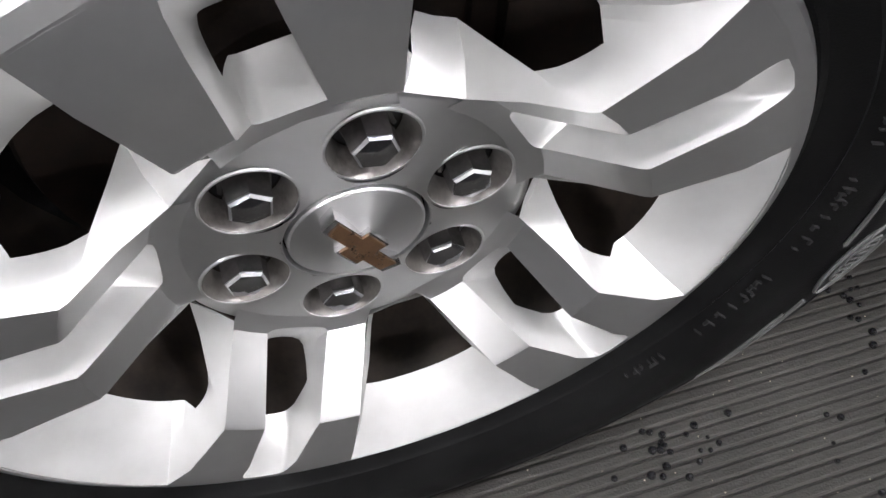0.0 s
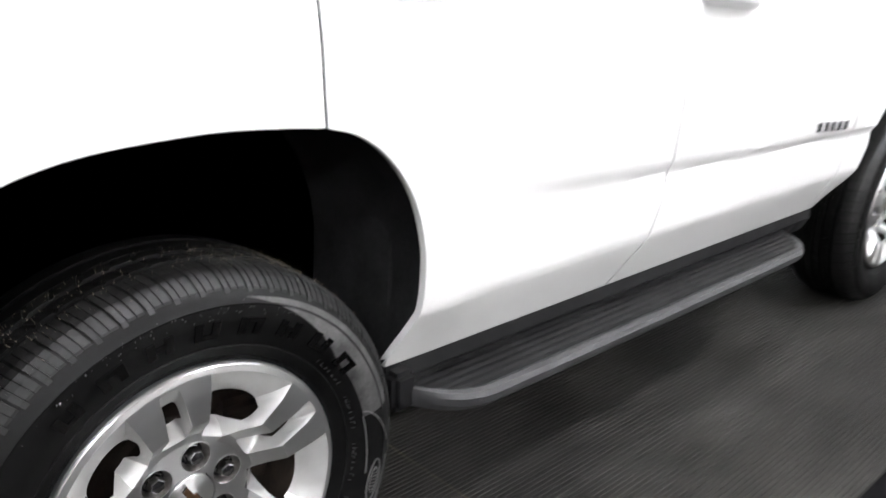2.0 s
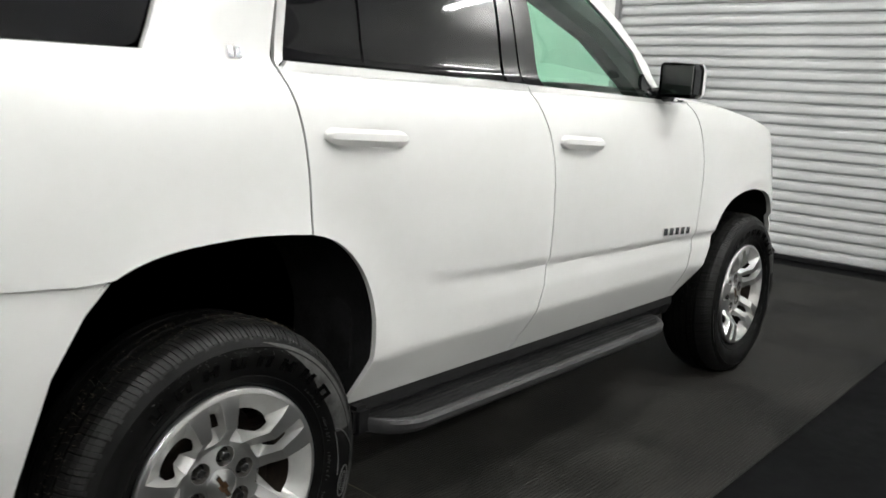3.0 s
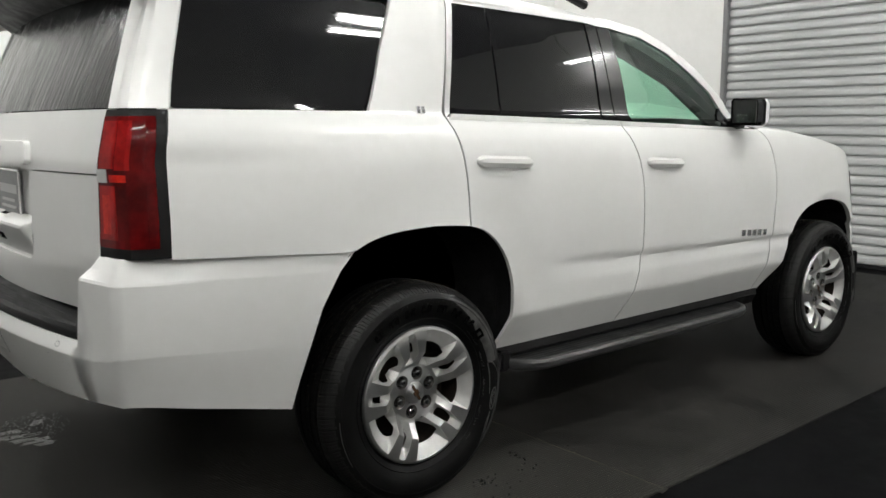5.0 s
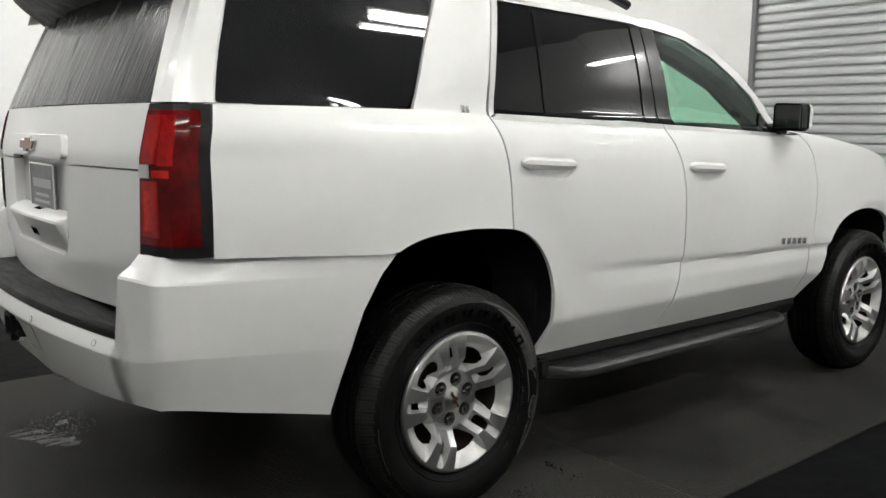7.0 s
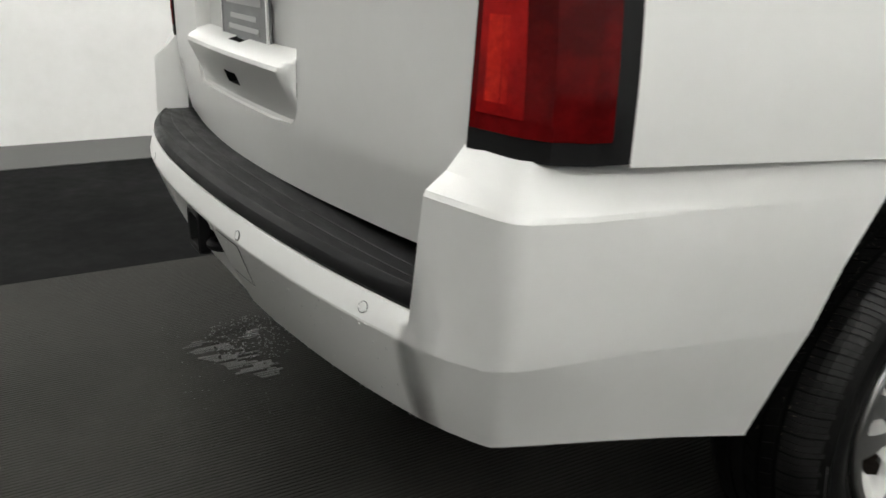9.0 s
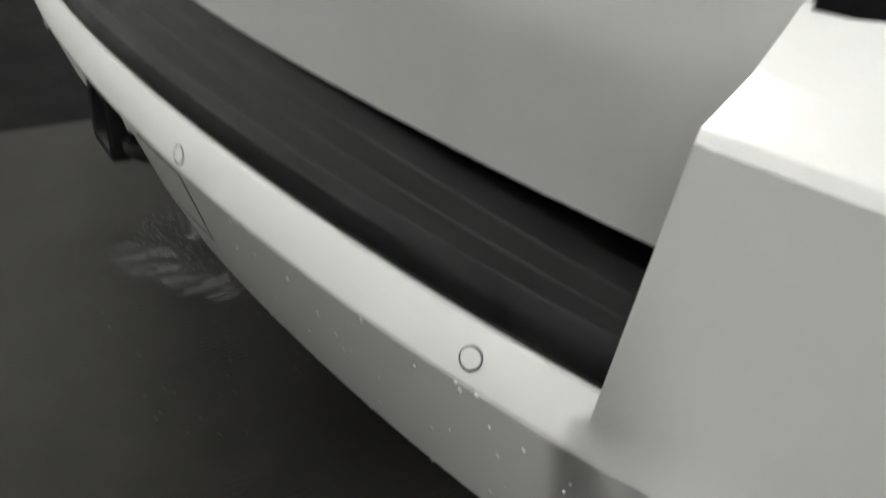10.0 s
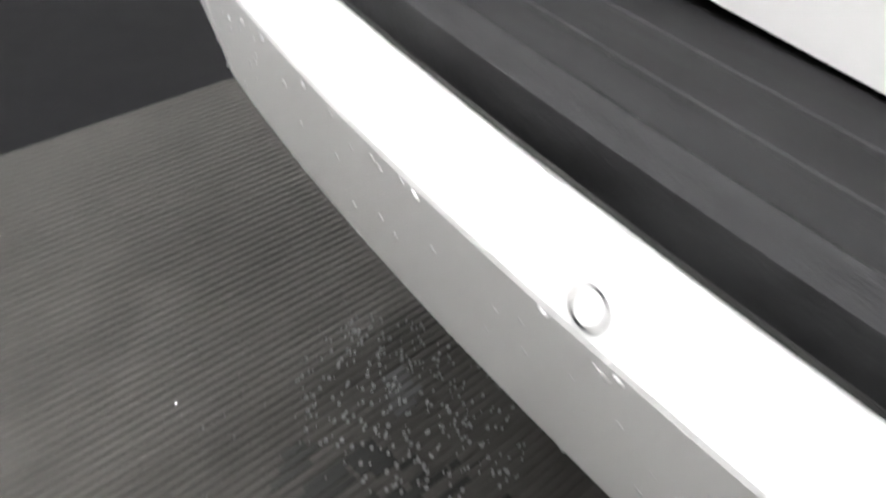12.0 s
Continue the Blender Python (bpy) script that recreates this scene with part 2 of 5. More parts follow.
def curve_at(x, xs, ys):
    """A smooth monotone curve through points."""
    if x <= xs[0]:
        return ys[0]
    if x >= xs[-1]:
        return ys[-1]
    i = max(n for n in range(len(xs) - 1) if xs[n] <= x)
    slope = [(ys[n + 1] - ys[n]) / (xs[n + 1] - xs[n]) for n in range(len(xs) - 1)]

    def tangent(n):
        if n == 0 or n == len(xs) - 1:
            return slope[min(n, len(slope) - 1)]
        a, b = slope[n - 1], slope[n]
        return 0 if a * b <= 0 else 2 * a * b / (a + b)

    h = xs[i + 1] - xs[i]
    u = (x - xs[i]) / h
    return (2 * u**3 - 3 * u * u + 1) * ys[i] + (u**3 - 2 * u * u + u) * h * tangent(i) + (3 * u * u - 2 * u**3) * ys[i + 1] + (u**3 - u * u) * h * tangent(i + 1)


def box(bm, x0, x1, y0, y1, z0, z1, bevel=0.0):
    made = bmesh.ops.create_cube(bm, size=1.0)["verts"]
    for v in made:
        v.co = ((x0 + x1) / 2 + v.co.x * (x1 - x0), (y0 + y1) / 2 + v.co.y * (y1 - y0), (z0 + z1) / 2 + v.co.z * (z1 - z0))
    if bevel:
        edges = list({e for v in made for e in v.link_edges})
        bmesh.ops.bevel(bm, geom=edges, offset=bevel, segments=2, affect="EDGES", clamp_overlap=True)
    return bm


def lathe(bm, profile, about, segments=64, arc=(0, 360), closed=False):
    """Turn (radius, y) points round the axis parallel to y through about (x, z)."""
    n = segments if arc[1] - arc[0] >= 360 else segments + 1
    rings = []
    for r, y in profile:
        ring = []
        for k in range(n):
            a = radians(arc[0] + (arc[1] - arc[0]) * k / segments)
            ring.append(bm.verts.new((about[0] + r * math.cos(a), y, about[1] + r * math.sin(a))))
        rings.append(ring)
    full = n == segments
    pairs = list(zip(rings, rings[1:])) + ([(rings[-1], rings[0])] if closed else [])
    for a, b in pairs:
        for k in range(n if full else n - 1):
            bm.faces.new((a[k], a[(k + 1) % n], b[(k + 1) % n], b[k]))
    return rings


def loft(bm, rows, closed=False):
    """A skin over rows of points of equal length."""
    made = [[bm.verts.new(p) for p in row] for row in rows]
    for a, b in zip(made, made[1:]):
        n = len(a)
        for k in range(n if closed else n - 1):
            bm.faces.new((a[k], a[(k + 1) % n], b[(k + 1) % n], b[k]))
    return made


def tube(bm, points, radius, sides=10, caps=True):
    rows = []
    for i, p in enumerate(points):
        a, b = Vector(points[max(i - 1, 0)]), Vector(points[min(i + 1, len(points) - 1)])
        d = (b - a).normalized()
        u = d.orthogonal().normalized() if i == 0 else (u - d * u.dot(d)).normalized()
        w = d.cross(u)
        rows.append([Vector(p) + radius * (math.cos(2 * math.pi * k / sides) * u + math.sin(2 * math.pi * k / sides) * w) for k in range(sides)])
    made = loft(bm, rows, True)
    if caps:
        bm.faces.new(made[0])
        bm.faces.new(made[-1])
    return bm


def rounded(points, radius=0.02, steps=4):
    """An outline with its corners rounded off."""
    out = []
    n = len(points)
    for i in range(n):
        p, a, b = Vector(points[i]), Vector(points[i - 1]), Vector(points[(i + 1) % n])
        r = min(radius, (a - p).length * 0.45, (b - p).length * 0.45)
        s, e = p + (a - p).normalized() * r, p + (b - p).normalized() * r
        for k in range(steps + 1):
            u = k / steps
            out.append(tuple((1 - u) ** 2 * s + 2 * u * (1 - u) * p + u * u * e))
    return out


def sheet(bm, outline, place, step=(0.07, 0.04), inward=(0, 0.02, 0), lip=0.003):
    """A panel: an outline in two coordinates, cut into a grid, laid onto a surface by place(a, b), with its edge turned inward."""
    start = [bm.verts.new((a, 0, b)) for a, b in outline]
    bm.faces.new(start)
    lo = [min(p[i] for p in outline) for i in (0, 1)]
    hi = [max(p[i] for p in outline) for i in (0, 1)]
    for axis, i in ((0, 0), (2, 1)):
        n = int((hi[i] - lo[i]) / step[i]) + 1
        for k in range(1, n):
            co, no = [0, 0, 0], [0, 0, 0]
            co[axis], no[axis] = lo[i] + (hi[i] - lo[i]) * k / n, 1
            bmesh.ops.bisect_plane(bm, geom=bm.verts[:] + bm.edges[:] + bm.faces[:], dist=1e-5, plane_co=co, plane_no=no)
    for v in bm.verts:
        v.co = Vector(place(v.co.x, v.co.z))
    rim = [e for e in bm.edges if len(e.link_faces) == 1]
    direction = Vector(inward)
    for share in (lip / max(direction.length, 1e-6), 1.0):
        grown = bmesh.ops.extrude_edge_only(bm, edges=rim)["geom"]
        for v in grown:
            if isinstance(v, bmesh.types.BMVert):
                v.co += direction * share
        rim = [e for e in grown if isinstance(e, bmesh.types.BMEdge)]
    return bm


def smoothed(points, steps=5):
    """A curve through points, in finer steps."""
    out = []
    for i in range(len(points) - 1):
        a, b, c, d = (Vector(points[min(max(k, 0), len(points) - 1)]) for k in (i - 1, i, i + 1, i + 2))
        for k in range(steps):
            u = k / steps
            out.append(tuple(0.5 * (2 * b + (c - a) * u + (2 * a - 5 * b + 4 * c - d) * u * u + (3 * b - a - 3 * c + d) * u**3)))
    return out + [tuple(points[-1])]


# ---- the room ----
MAT_RIGHT, MAT_LEFT, SEAM_X = -1.51, 1.56, 0.735
FRONT_X, WALL_Y, JAMB_Y, HIGH = 6.15, 4.1, 1.72, 4.4
BACK_X, NEAR_Y = -6.5, -8.0


def slab(name, label, category, bounds, mat, bevel=0.0):
    bm = bmesh.new()
    box(bm, *bounds, bevel)
    return tagged(part(name, bm, mat), label, category, kind="structure")


slab("floor", "dark sealed shop floor around the rubber mats", "floor", (BACK_X - 0.2, FRONT_X + 0.2, NEAR_Y - 0.2, WALL_Y + 0.2, -0.16, -0.008), FLOOR)
slab("floor_strip", "pale bare concrete strip along the wall foot", "floor", (BACK_X, FRONT_X, 3.45, WALL_Y, -0.03, -0.003), CONCRETE)
slab("wall_left", "plain white painted wall beside the car", "wall", (BACK_X - 0.2, FRONT_X + 0.2, WALL_Y, WALL_Y + 0.2, -0.008, HIGH), WALL)
slab("wall_front", "white painted wall beside the shutter", "wall", (FRONT_X, FRONT_X + 0.2, JAMB_Y, WALL_Y, -0.008, HIGH), WALL)
slab("wall_front_lintel", "white painted wall above the shutter", "wall", (FRONT_X, FRONT_X + 0.2, NEAR_Y, JAMB_Y, 3.7, HIGH), WALL)
slab("wall_front_right", "white painted wall beyond the shutter", "wall", (FRONT_X, FRONT_X + 0.2, NEAR_Y, -4.0, -0.008, 3.7), WALL)
slab("wall_back", "out-of-view grey wall behind the car, tone set for bounce light", "wall", (BACK_X - 0.2, BACK_X, NEAR_Y, WALL_Y, -0.008, HIGH), DARKWALL)
slab("wall_right", "out-of-view grey wall across the shop, tone set for bounce light", "wall", (BACK_X - 0.2, FRONT_X + 0.2, NEAR_Y - 0.2, NEAR_Y, -0.008, HIGH), PALEWALL)
slab("ceiling", "dark unlit ceiling deck", "ceiling", (BACK_X - 0.2, FRONT_X + 0.2, NEAR_Y - 0.2, WALL_Y + 0.2, HIGH, HIGH + 0.2), CEILING)


def shutter():
    door = empty("roller_door", "grey galvanised roll-up shutter with horizontal ribs, closed", "roller door")
    pitch, z = 0.0915, 0.03
    y0, y1 = -4.0, JAMB_Y - 0.03
    first = None
    while z < 3.68:
        if first is None:
            bm = bmesh.new()
            shape = [(0.05, 0.0), (0.034, 0.004), (0.026, 0.016), (0.024, 0.045), (0.03, 0.066), (0.044, 0.08), (0.05, pitch)]
            loft(bm, [[(FRONT_X + x, y, h) for x, h in shape] for y in (y0, y1)])
            first = part("slat", bm, SHUTTER, door, smooth=True)
            first.location.z = z
        else:
            more = new("slat", first.data)
            more.parent, more.location.z = door, z
        z += pitch
    bm = bmesh.new()
    box(bm, FRONT_X + 0.01, FRONT_X + 0.06, y0, y1, -0.004, 0.03, 0.004)
    part("bottom_bar", bm, BLACK, door)
    for y in (JAMB_Y - 0.035, -4.0):
        bm = bmesh.new()
        box(bm, FRONT_X - 0.02, FRONT_X + 0.07, y - 0.005, y + 0.045, -0.005, 3.7, 0.004)
        part("guide_rail", bm, GUIDE, door)


shutter()


def mat_piece(x0, x1, label, mat):
    bm = bmesh.new()
    pitch, y = 0.0135, MAT_RIGHT
    profile = [(y, -0.008)]
    while y < MAT_LEFT - pitch:
        profile += [(y + 0.0006, -0.0008), (y + 0.0022, 0.0), (y + 0.0098, 0.0), (y + 0.0114, -0.0008), (y + 0.0119, -0.0026), (y + 0.0131, -0.0026)]
        y += pitch
    profile.append((y + 0.001, -0.008))
    loft(bm, [[(x, p, h) for p, h in profile] for x in (x0, x1)])
    return tagged(part("rubber_mat", bm, mat), label, "floor mat", "mats under the car")


mat_piece(-4.2, SEAM_X - 0.003, "dark ribbed rubber mat with damp patches under the car", MAT)
mat_piece(SEAM_X + 0.003, 5.9, "dark ribbed rubber mat reaching to the shutter", DARKMAT)
slab("mat_joint", "dusty brown joint between the mats", "joint", (SEAM_X - 0.004, SEAM_X + 0.004, MAT_RIGHT, MAT_LEFT, -0.008, -0.0015), SEAM)


def strip_lamp(x, y, along="x", length=2.4, z=HIGH - 0.42):
    lamp = empty("strip_lamp", "white two-tube fluorescent strip lamp, switched on, some added out of view as fill", "ceiling lamp", "strip lamps")
    bm = bmesh.new()
    box(bm, -length / 2, length / 2, -0.045, 0.045, 0.05, 0.11, 0.01)
    part("housing", bm, WHITEMETAL, lamp)
    for dy in (-0.045, 0.045):
        bm = bmesh.new()
        tube(bm, [(-length / 2 + 0.03, dy, 0.02), (length / 2 - 0.03, dy, 0.02)], 0.014, 10)
        part("tube", bm, TUBE, lamp, smooth=True)
    for dx in (-length / 3, length / 3):
        bm = bmesh.new()
        tube(bm, [(dx, 0, 0.11), (dx, 0, HIGH - z)], 0.006, 6)
        part("hanger", bm, STEEL, lamp)
    lamp.matrix_basis = pose(x, y, z, 0, 0, 0 if along == "x" else 90)
    return lamp


lamp_one = strip_lamp(2.3, -2.85, "x", 1.3)
# placed out of view by their light; (4.3, 2.7) is added to brighten the walls
for x, y in ((2.3, -3.1), (5.2, -3.0), (-1.8, -1.6), (0.6, -1.5), (-1.7, 1.6), (0.6, 1.6), (3.0, 1.6), (-1.5, 0.0), (-5.0, -6.2), (-3.0, -6.2), (-1.0, -6.2), (1.0, -6.2), (3.0, -6.2), (-3.4, -3.6), (-2.7, 2.9), (4.3, 2.7)):
    copy_thing(lamp_one, pose(x, y, HIGH - 0.42))
strip_lamp(5.85, -4.62, "y", 0.85, 3.46)

# ---- the car ----
AXLE_F, HUB_Z, TRACK = 2.946, 0.385, 0.89
car = empty("suv", "white four-door utility vehicle with tinted rear windows on rubber mats", "car")


def half_width(x, z):
    """How far the body's side stands from the middle plane."""
    t = z + 0.036 * (min(max(x, 0.65), 2.4) - 0.65) * max(0.0, 1 - abs(z - 0.77) / 0.12)
    w = curve_at(t, (0.40, 0.46, 0.52, 0.575, 0.592, 0.604, 0.64, 0.70, 0.76, 0.80, 0.83, 0.92, 1.05, 1.18, 1.26, 1.31, 1.345, 1.37, 1.5, 1.65, 1.78, 1.84),
                 (0.890, 0.922, 0.954, 0.983, 0.991, 0.9955, 0.999, 1.0035, 1.008, 1.0115, 1.0145, 1.021, 1.024, 1.018, 1.004, 0.985, 0.962, 0.945, 0.905, 0.855, 0.800, 0.75))
    # a shallow scoop under the door crease, fading out towards the rear arch
    if 0.70 < t < 0.803:
        w -= 0.011 * min(1.0, max(0.0, (x - 0.62) / 0.35)) * ((t - 0.70) / 0.078 if t < 0.778 else (0.803 - t) / 0.025)
    if x < -0.25 and 1.2 < z < 1.5:
        w += 0.03 * min(1, (-0.25 - x) / 0.5) * max(0.0, 1 - abs(z - 1.37) / (0.15 if z < 1.37 else 0.13))
    if x < -0.1:
        w -= 0.032 * ((-0.1 - x) / 0.8) ** 2
    if x > 2.2 and z < 1.35:
        w -= 0.07 * ((x - 2.2) / 1.4) ** 2.4
    if z > 1.37:  # the upper sides stand steeper from the door pillar on
        w += 0.16 * (z - 1.37) * min(1.0, max(0.0, (x + 0.165 - 0.47 * (z - 1.372)) / 0.15))
    taper = 3.1 + 0.45 * (0.84 - z)
    if x > taper and z < 1.35:  # the front corner draws in
        w -= 0.55 * (x - taper) ** 2
    if x > 1.0 and z > 1.345:
        w -= 0.05 * ((x - 1.0) / 1.2) ** 2
    for cx in (0.0, AXLE_F):
        r = math.hypot(x - cx, z - 0.42)
        if z > 0.5 and r < 0.75:
            w += 0.013 * max(0.0, 1 - abs(r - 0.53) / 0.14) ** 1.5 * min(1, (z - 0.5) / 0.1)
    return w


def on_side(s, proud=0.0):
    return lambda x, z: (x, s * (half_width(x, z) + proud), z)


ARCH_R = [(-0.478, 0.42), (-0.449, 0.575), (-0.405, 0.742), (-0.361, 0.84), (-0.307, 0.905), (-0.249, 0.944), (-0.158, 0.970), (-0.04, 0.981), (0.073, 0.982), (0.222, 0.967), (0.304, 0.934), (0.377, 0.862), (0.423, 0.77), (0.444, 0.656), (0.441, 0.568), (0.422, 0.47)]
ARCH_F = [(2.335, 0.433), (2.44, 0.572), (2.505, 0.748), (2.583, 0.842), (2.714, 0.897), (2.93, 0.909), (3.137, 0.872), (3.28, 0.79), (3.365, 0.66), (3.395, 0.52), (3.40, 0.38)]
ARCH_R, ARCH_F = smoothed(ARCH_R), smoothed(ARCH_F)
REAR_SEAM = [(0.210, 0.972), (0.201, 1.122), (0.180, 1.263), (0.155, 1.342)]
MID_SEAM = [(1.150, 0.463), (1.178, 0.54), (1.203, 0.62), (1.222, 0.70), (1.229, 0.806), (1.203, 1.103), (1.150, 1.248), (1.094, 1.328)]
FRONT_SEAM = [(2.29, 0.45), (2.315, 0.62), (2.325, 0.883), (2.312, 1.058), (2.25, 1.231), (2.165, 1.30)]
REAR_SEAM, MID_SEAM, FRONT_SEAM = smoothed(REAR_SEAM, 4), smoothed(MID_SEAM, 4), smoothed(FRONT_SEAM, 4)
G = 0.0032


def shifted(points, dx):
    return [(x + dx, z) for x, z in points]


def car_side(s):
    def dented(x, z):
        cut = sum(0.017 * math.exp(-((x - cx) / 0.075) ** 2 - ((z - cz) / 0.026) ** 2) for cx, cz in ((0.40, 1.182), (1.375, 1.150)))
        return (x, s * (half_width(x, z) - cut), z)

    def panel(title, outline, mat=PAINT, proud=0.0, label="", step=(0.06, 0.0125), deep=0.02, lip=0.003, parent=car):
        bm = bmesh.new()
        sheet(bm, outline, dented if "door," in label else on_side(s, proud), (0.035, 0.0125) if "door," in label else step, (0, -s * deep, 0), lip)
        return part(title, bm, mat, parent, label, True)

    # quarter panel, with the pillar up to the roof and the quarter window's opening left free
    belt = 1.372
    lower = [p for p in ARCH_R if p[1] > 0.925 and p[0] < 0.206]
    quarter = [(-0.868, 0.957), (-0.62, 0.944), (-0.33, 0.926)] + lower + shifted(REAR_SEAM, -G) + [(0.146, 1.36), (0.146, 1.376), (0.172, 1.5), (0.215, 1.74), (0.218, 1.79), (0.045, 1.80), (0.014, 1.74), (-0.070, 1.58), (-0.138, 1.42), (-0.164, belt), (-0.845, belt), (-0.862, belt), (-0.868, 1.16)]
    panel("quarter_panel", quarter, label="white painted rear quarter panel", deep=0.013)
    panel("quarter_glass", rounded([(-0.845, belt + 0.003), (-0.172, belt + 0.003), (-0.076, 1.58), (0.008, 1.745), (-0.735, 1.735), (-0.765, 1.69)], 0.035), TINT, -0.006, "dark tinted fixed quarter window", deep=0.006)
    # doors
    rear_door = [(0.210 + G, 0.970)] + [p for p in ARCH_R if p[0] > 0.215 and p[1] > 0.471] + [(0.43, 0.462), (0.75, 0.455), (1.145, 0.452)] + shifted(MID_SEAM, -G) + [(0.62, 1.343), (0.158, 1.354)] + shifted(REAR_SEAM[1:-1], G)[::-1]
    door = panel("rear_door", rear_door, label="white rear passenger door, closed", deep=0.013)
    panel("door_glass", [(0.462, 1.366), (1.014, 1.347), (0.995, 1.56), (0.965, 1.742), (0.440, 1.757)], TINT, -0.008, "dark tinted door window", deep=0.006, parent=door)
    panel("vent_glass", [(0.182, 1.370), (0.440, 1.367), (0.418, 1.757), (0.256, 1.762)], TINT, -0.008, "dark tinted fixed door window", deep=0.006, parent=door)
    panel("division_bar", [(0.440, 1.366), (0.462, 1.366), (0.440, 1.76), (0.418, 1.76)], GLOSS, -0.003, deep=0.008, parent=door)
    panel("window_trim", [(0.162, 1.345), (1.10, 1.322), (1.10, 1.342), (0.19, 1.366)], SILVER, 0.003, "bright window sill strip", deep=0.01, parent=door)
    panel("frame_trim", [(0.153, 1.352), (0.178, 1.366), (0.250, 1.766), (0.223, 1.776)], SILVER, 0.002, "bright window frame strip", deep=0.01, parent=door)
    panel("top_frame", [(0.223, 1.762), (0.965, 1.744), (1.035, 1.735), (1.035, 1.765), (0.223, 1.795)], PAINT, 0.0, deep=0.012, parent=door)
    panel("pillar_cover", [(1.018, 1.345), (1.098, 1.342), (1.066, 1.56), (1.032, 1.738), (0.969, 1.742), (0.999, 1.56)], GLOSS, -0.003, deep=0.01, parent=door)
    front_door = [(1.155, 0.452), (1.7, 0.44), (2.285, 0.43)] + shifted(FRONT_SEAM, -G) + [(2.05, 1.302), (1.5, 1.318)] + shifted(MID_SEAM, G)[::-1]
    door2 = panel("front_door", front_door, label="white front passenger door, closed")
    panel("pillar_cover", [(1.106, 1.342), (1.20, 1.338), (1.165, 1.56), (1.118, 1.732), (1.04, 1.737), (1.074, 1.56)], GLOSS, -0.003, deep=0.01, parent=door2)
    glass = panel("door_glass", [(1.205, 1.336), (1.86, 1.314), (1.935, 1.40), (1.86, 1.475), (1.70, 1.56), (1.52, 1.645), (1.33, 1.702), (1.123, 1.728), (1.17, 1.56)], GREEN, -0.008, "clear green-tinted front door window", deep=0.004, parent=door2)
    panel("window_trim", [(1.105, 1.321), (1.5, 1.31), (2.02, 1.293), (2.02, 1.308), (1.5, 1.328), (1.105, 1.341)], SILVER, 0.003, "bright window sill strip", deep=0.01, parent=door2)
    panel("sail_panel", [(1.865, 1.313), (2.03, 1.309), (1.94, 1.405)], GLOSS, 0.0, "gloss black mirror sail", deep=0.01, parent=door2)
    panel("top_frame", [(1.04, 1.735), (1.123, 1.73), (1.33, 1.704), (1.52, 1.647), (1.70, 1.562), (1.86, 1.477), (2.04, 1.31), (2.10, 1.305), (1.98, 1.44), (1.76, 1.58), (1.54, 1.68), (1.34, 1.742), (1.12, 1.768), (1.04, 1.768)], PAINT, 0.0, deep=0.012, step=(0.05, 0.05), parent=door2)
    # fender
    fender = [(2.29 + G, 0.43)] + ARCH_F + [(3.47, 0.37), (3.53, 0.46), (3.57, 0.56), (3.58, 0.70), (3.53, 0.86), (3.45, 1.00), (3.36, 1.09), (3.2, 1.165), (2.85, 1.236), (2.5, 1.285), (2.18, 1.308)] + shifted(FRONT_SEAM, G)[::-1][:-1]
    panel("front_fender", fender, label="white front fender")
    # black strips added inside the gaps round the rear door, standing in for their shade
    for seam, holder in ((REAR_SEAM, car), (MID_SEAM, door)):
        panel("gap_shade", shifted(seam, -G) + shifted(seam, G)[::-1], BLACK, -0.005, "black strip added as the shade in the door gap", deep=0.004, lip=0.001, parent=holder)
    # handles
    for x0, x1, z, holder in ((0.248, 0.526, 1.198, door), (1.232, 1.49, 1.166, door2)):
        bm = bmesh.new()
        rows = []
        for k in range(21):
            u = (1 - math.cos(math.pi * k / 20)) / 2
            x = x0 + (x1 - x0) * u
            out = 0.006 + 0.036 * math.sin(math.pi * min(1, max(0, u))) ** 0.5
            h = 0.0185 * min(1.0, (u / 0.10) ** 0.5 if u < 0.10 else ((1 - u) / 0.14) ** 0.5) + 0.003
            base = half_width(x, z)
            zz = z - 0.012 * u
            inside = -0.004 if u < 0.14 or u > 0.84 else 0.008
            rows.append([(x, s * (base + inside), zz - h), (x, s * (base + out * 0.7), zz - h * 0.9), (x, s * (base + out), zz - h * 0.2), (x, s * (base + out * 0.95), zz + h * 0.55), (x, s * (base + out * 0.45), zz + h), (x, s * (base + inside), zz + h)])
        made = loft(bm, rows)
        bm.faces.new(made[0]), bm.faces.new(made[-1])
        grip = part("handle", bm, PAINT, holder, "white pull handle", True)
    # door badge: five plain chrome blocks
    for k in range(5):
        bm = bmesh.new()
        x = 2.015 + k * 0.050
        sheet(bm, [(x, 0.778 - k * 0.003), (x + 0.033, 0.776 - k * 0.003), (x + 0.033, 0.805 - k * 0.003), (x, 0.807 - k * 0.003)], on_side(s, 0.006), (0.02, 0.02), (0, -s * 0.006, 0), 0.001)
        part("badge_block", bm, CHROME, door2, "small chrome badge block")
    for k in range(2):
        bm = bmesh.new()
        x = 0.034 + k * 0.020
        sheet(bm, [(x - 0.002, 1.366), (x + 0.012, 1.366), (x + 0.012, 1.390), (x - 0.002, 1.390)], on_side(s, 0.006), (0.02, 0.02), (0, -s * 0.006, 0), 0.001)
        part("badge_block", bm, CHROME, car, "small chrome trim badge")
    # mirror
    bm = bmesh.new()
    rows = []
    for k in range(7):
        u = k / 6
        x = 1.90 + 0.17 * u
        k2 = 1 - 0.75 * max(0, (u - 0.35) / 0.65) ** 2
        cy, cz = s * 1.060, 1.383
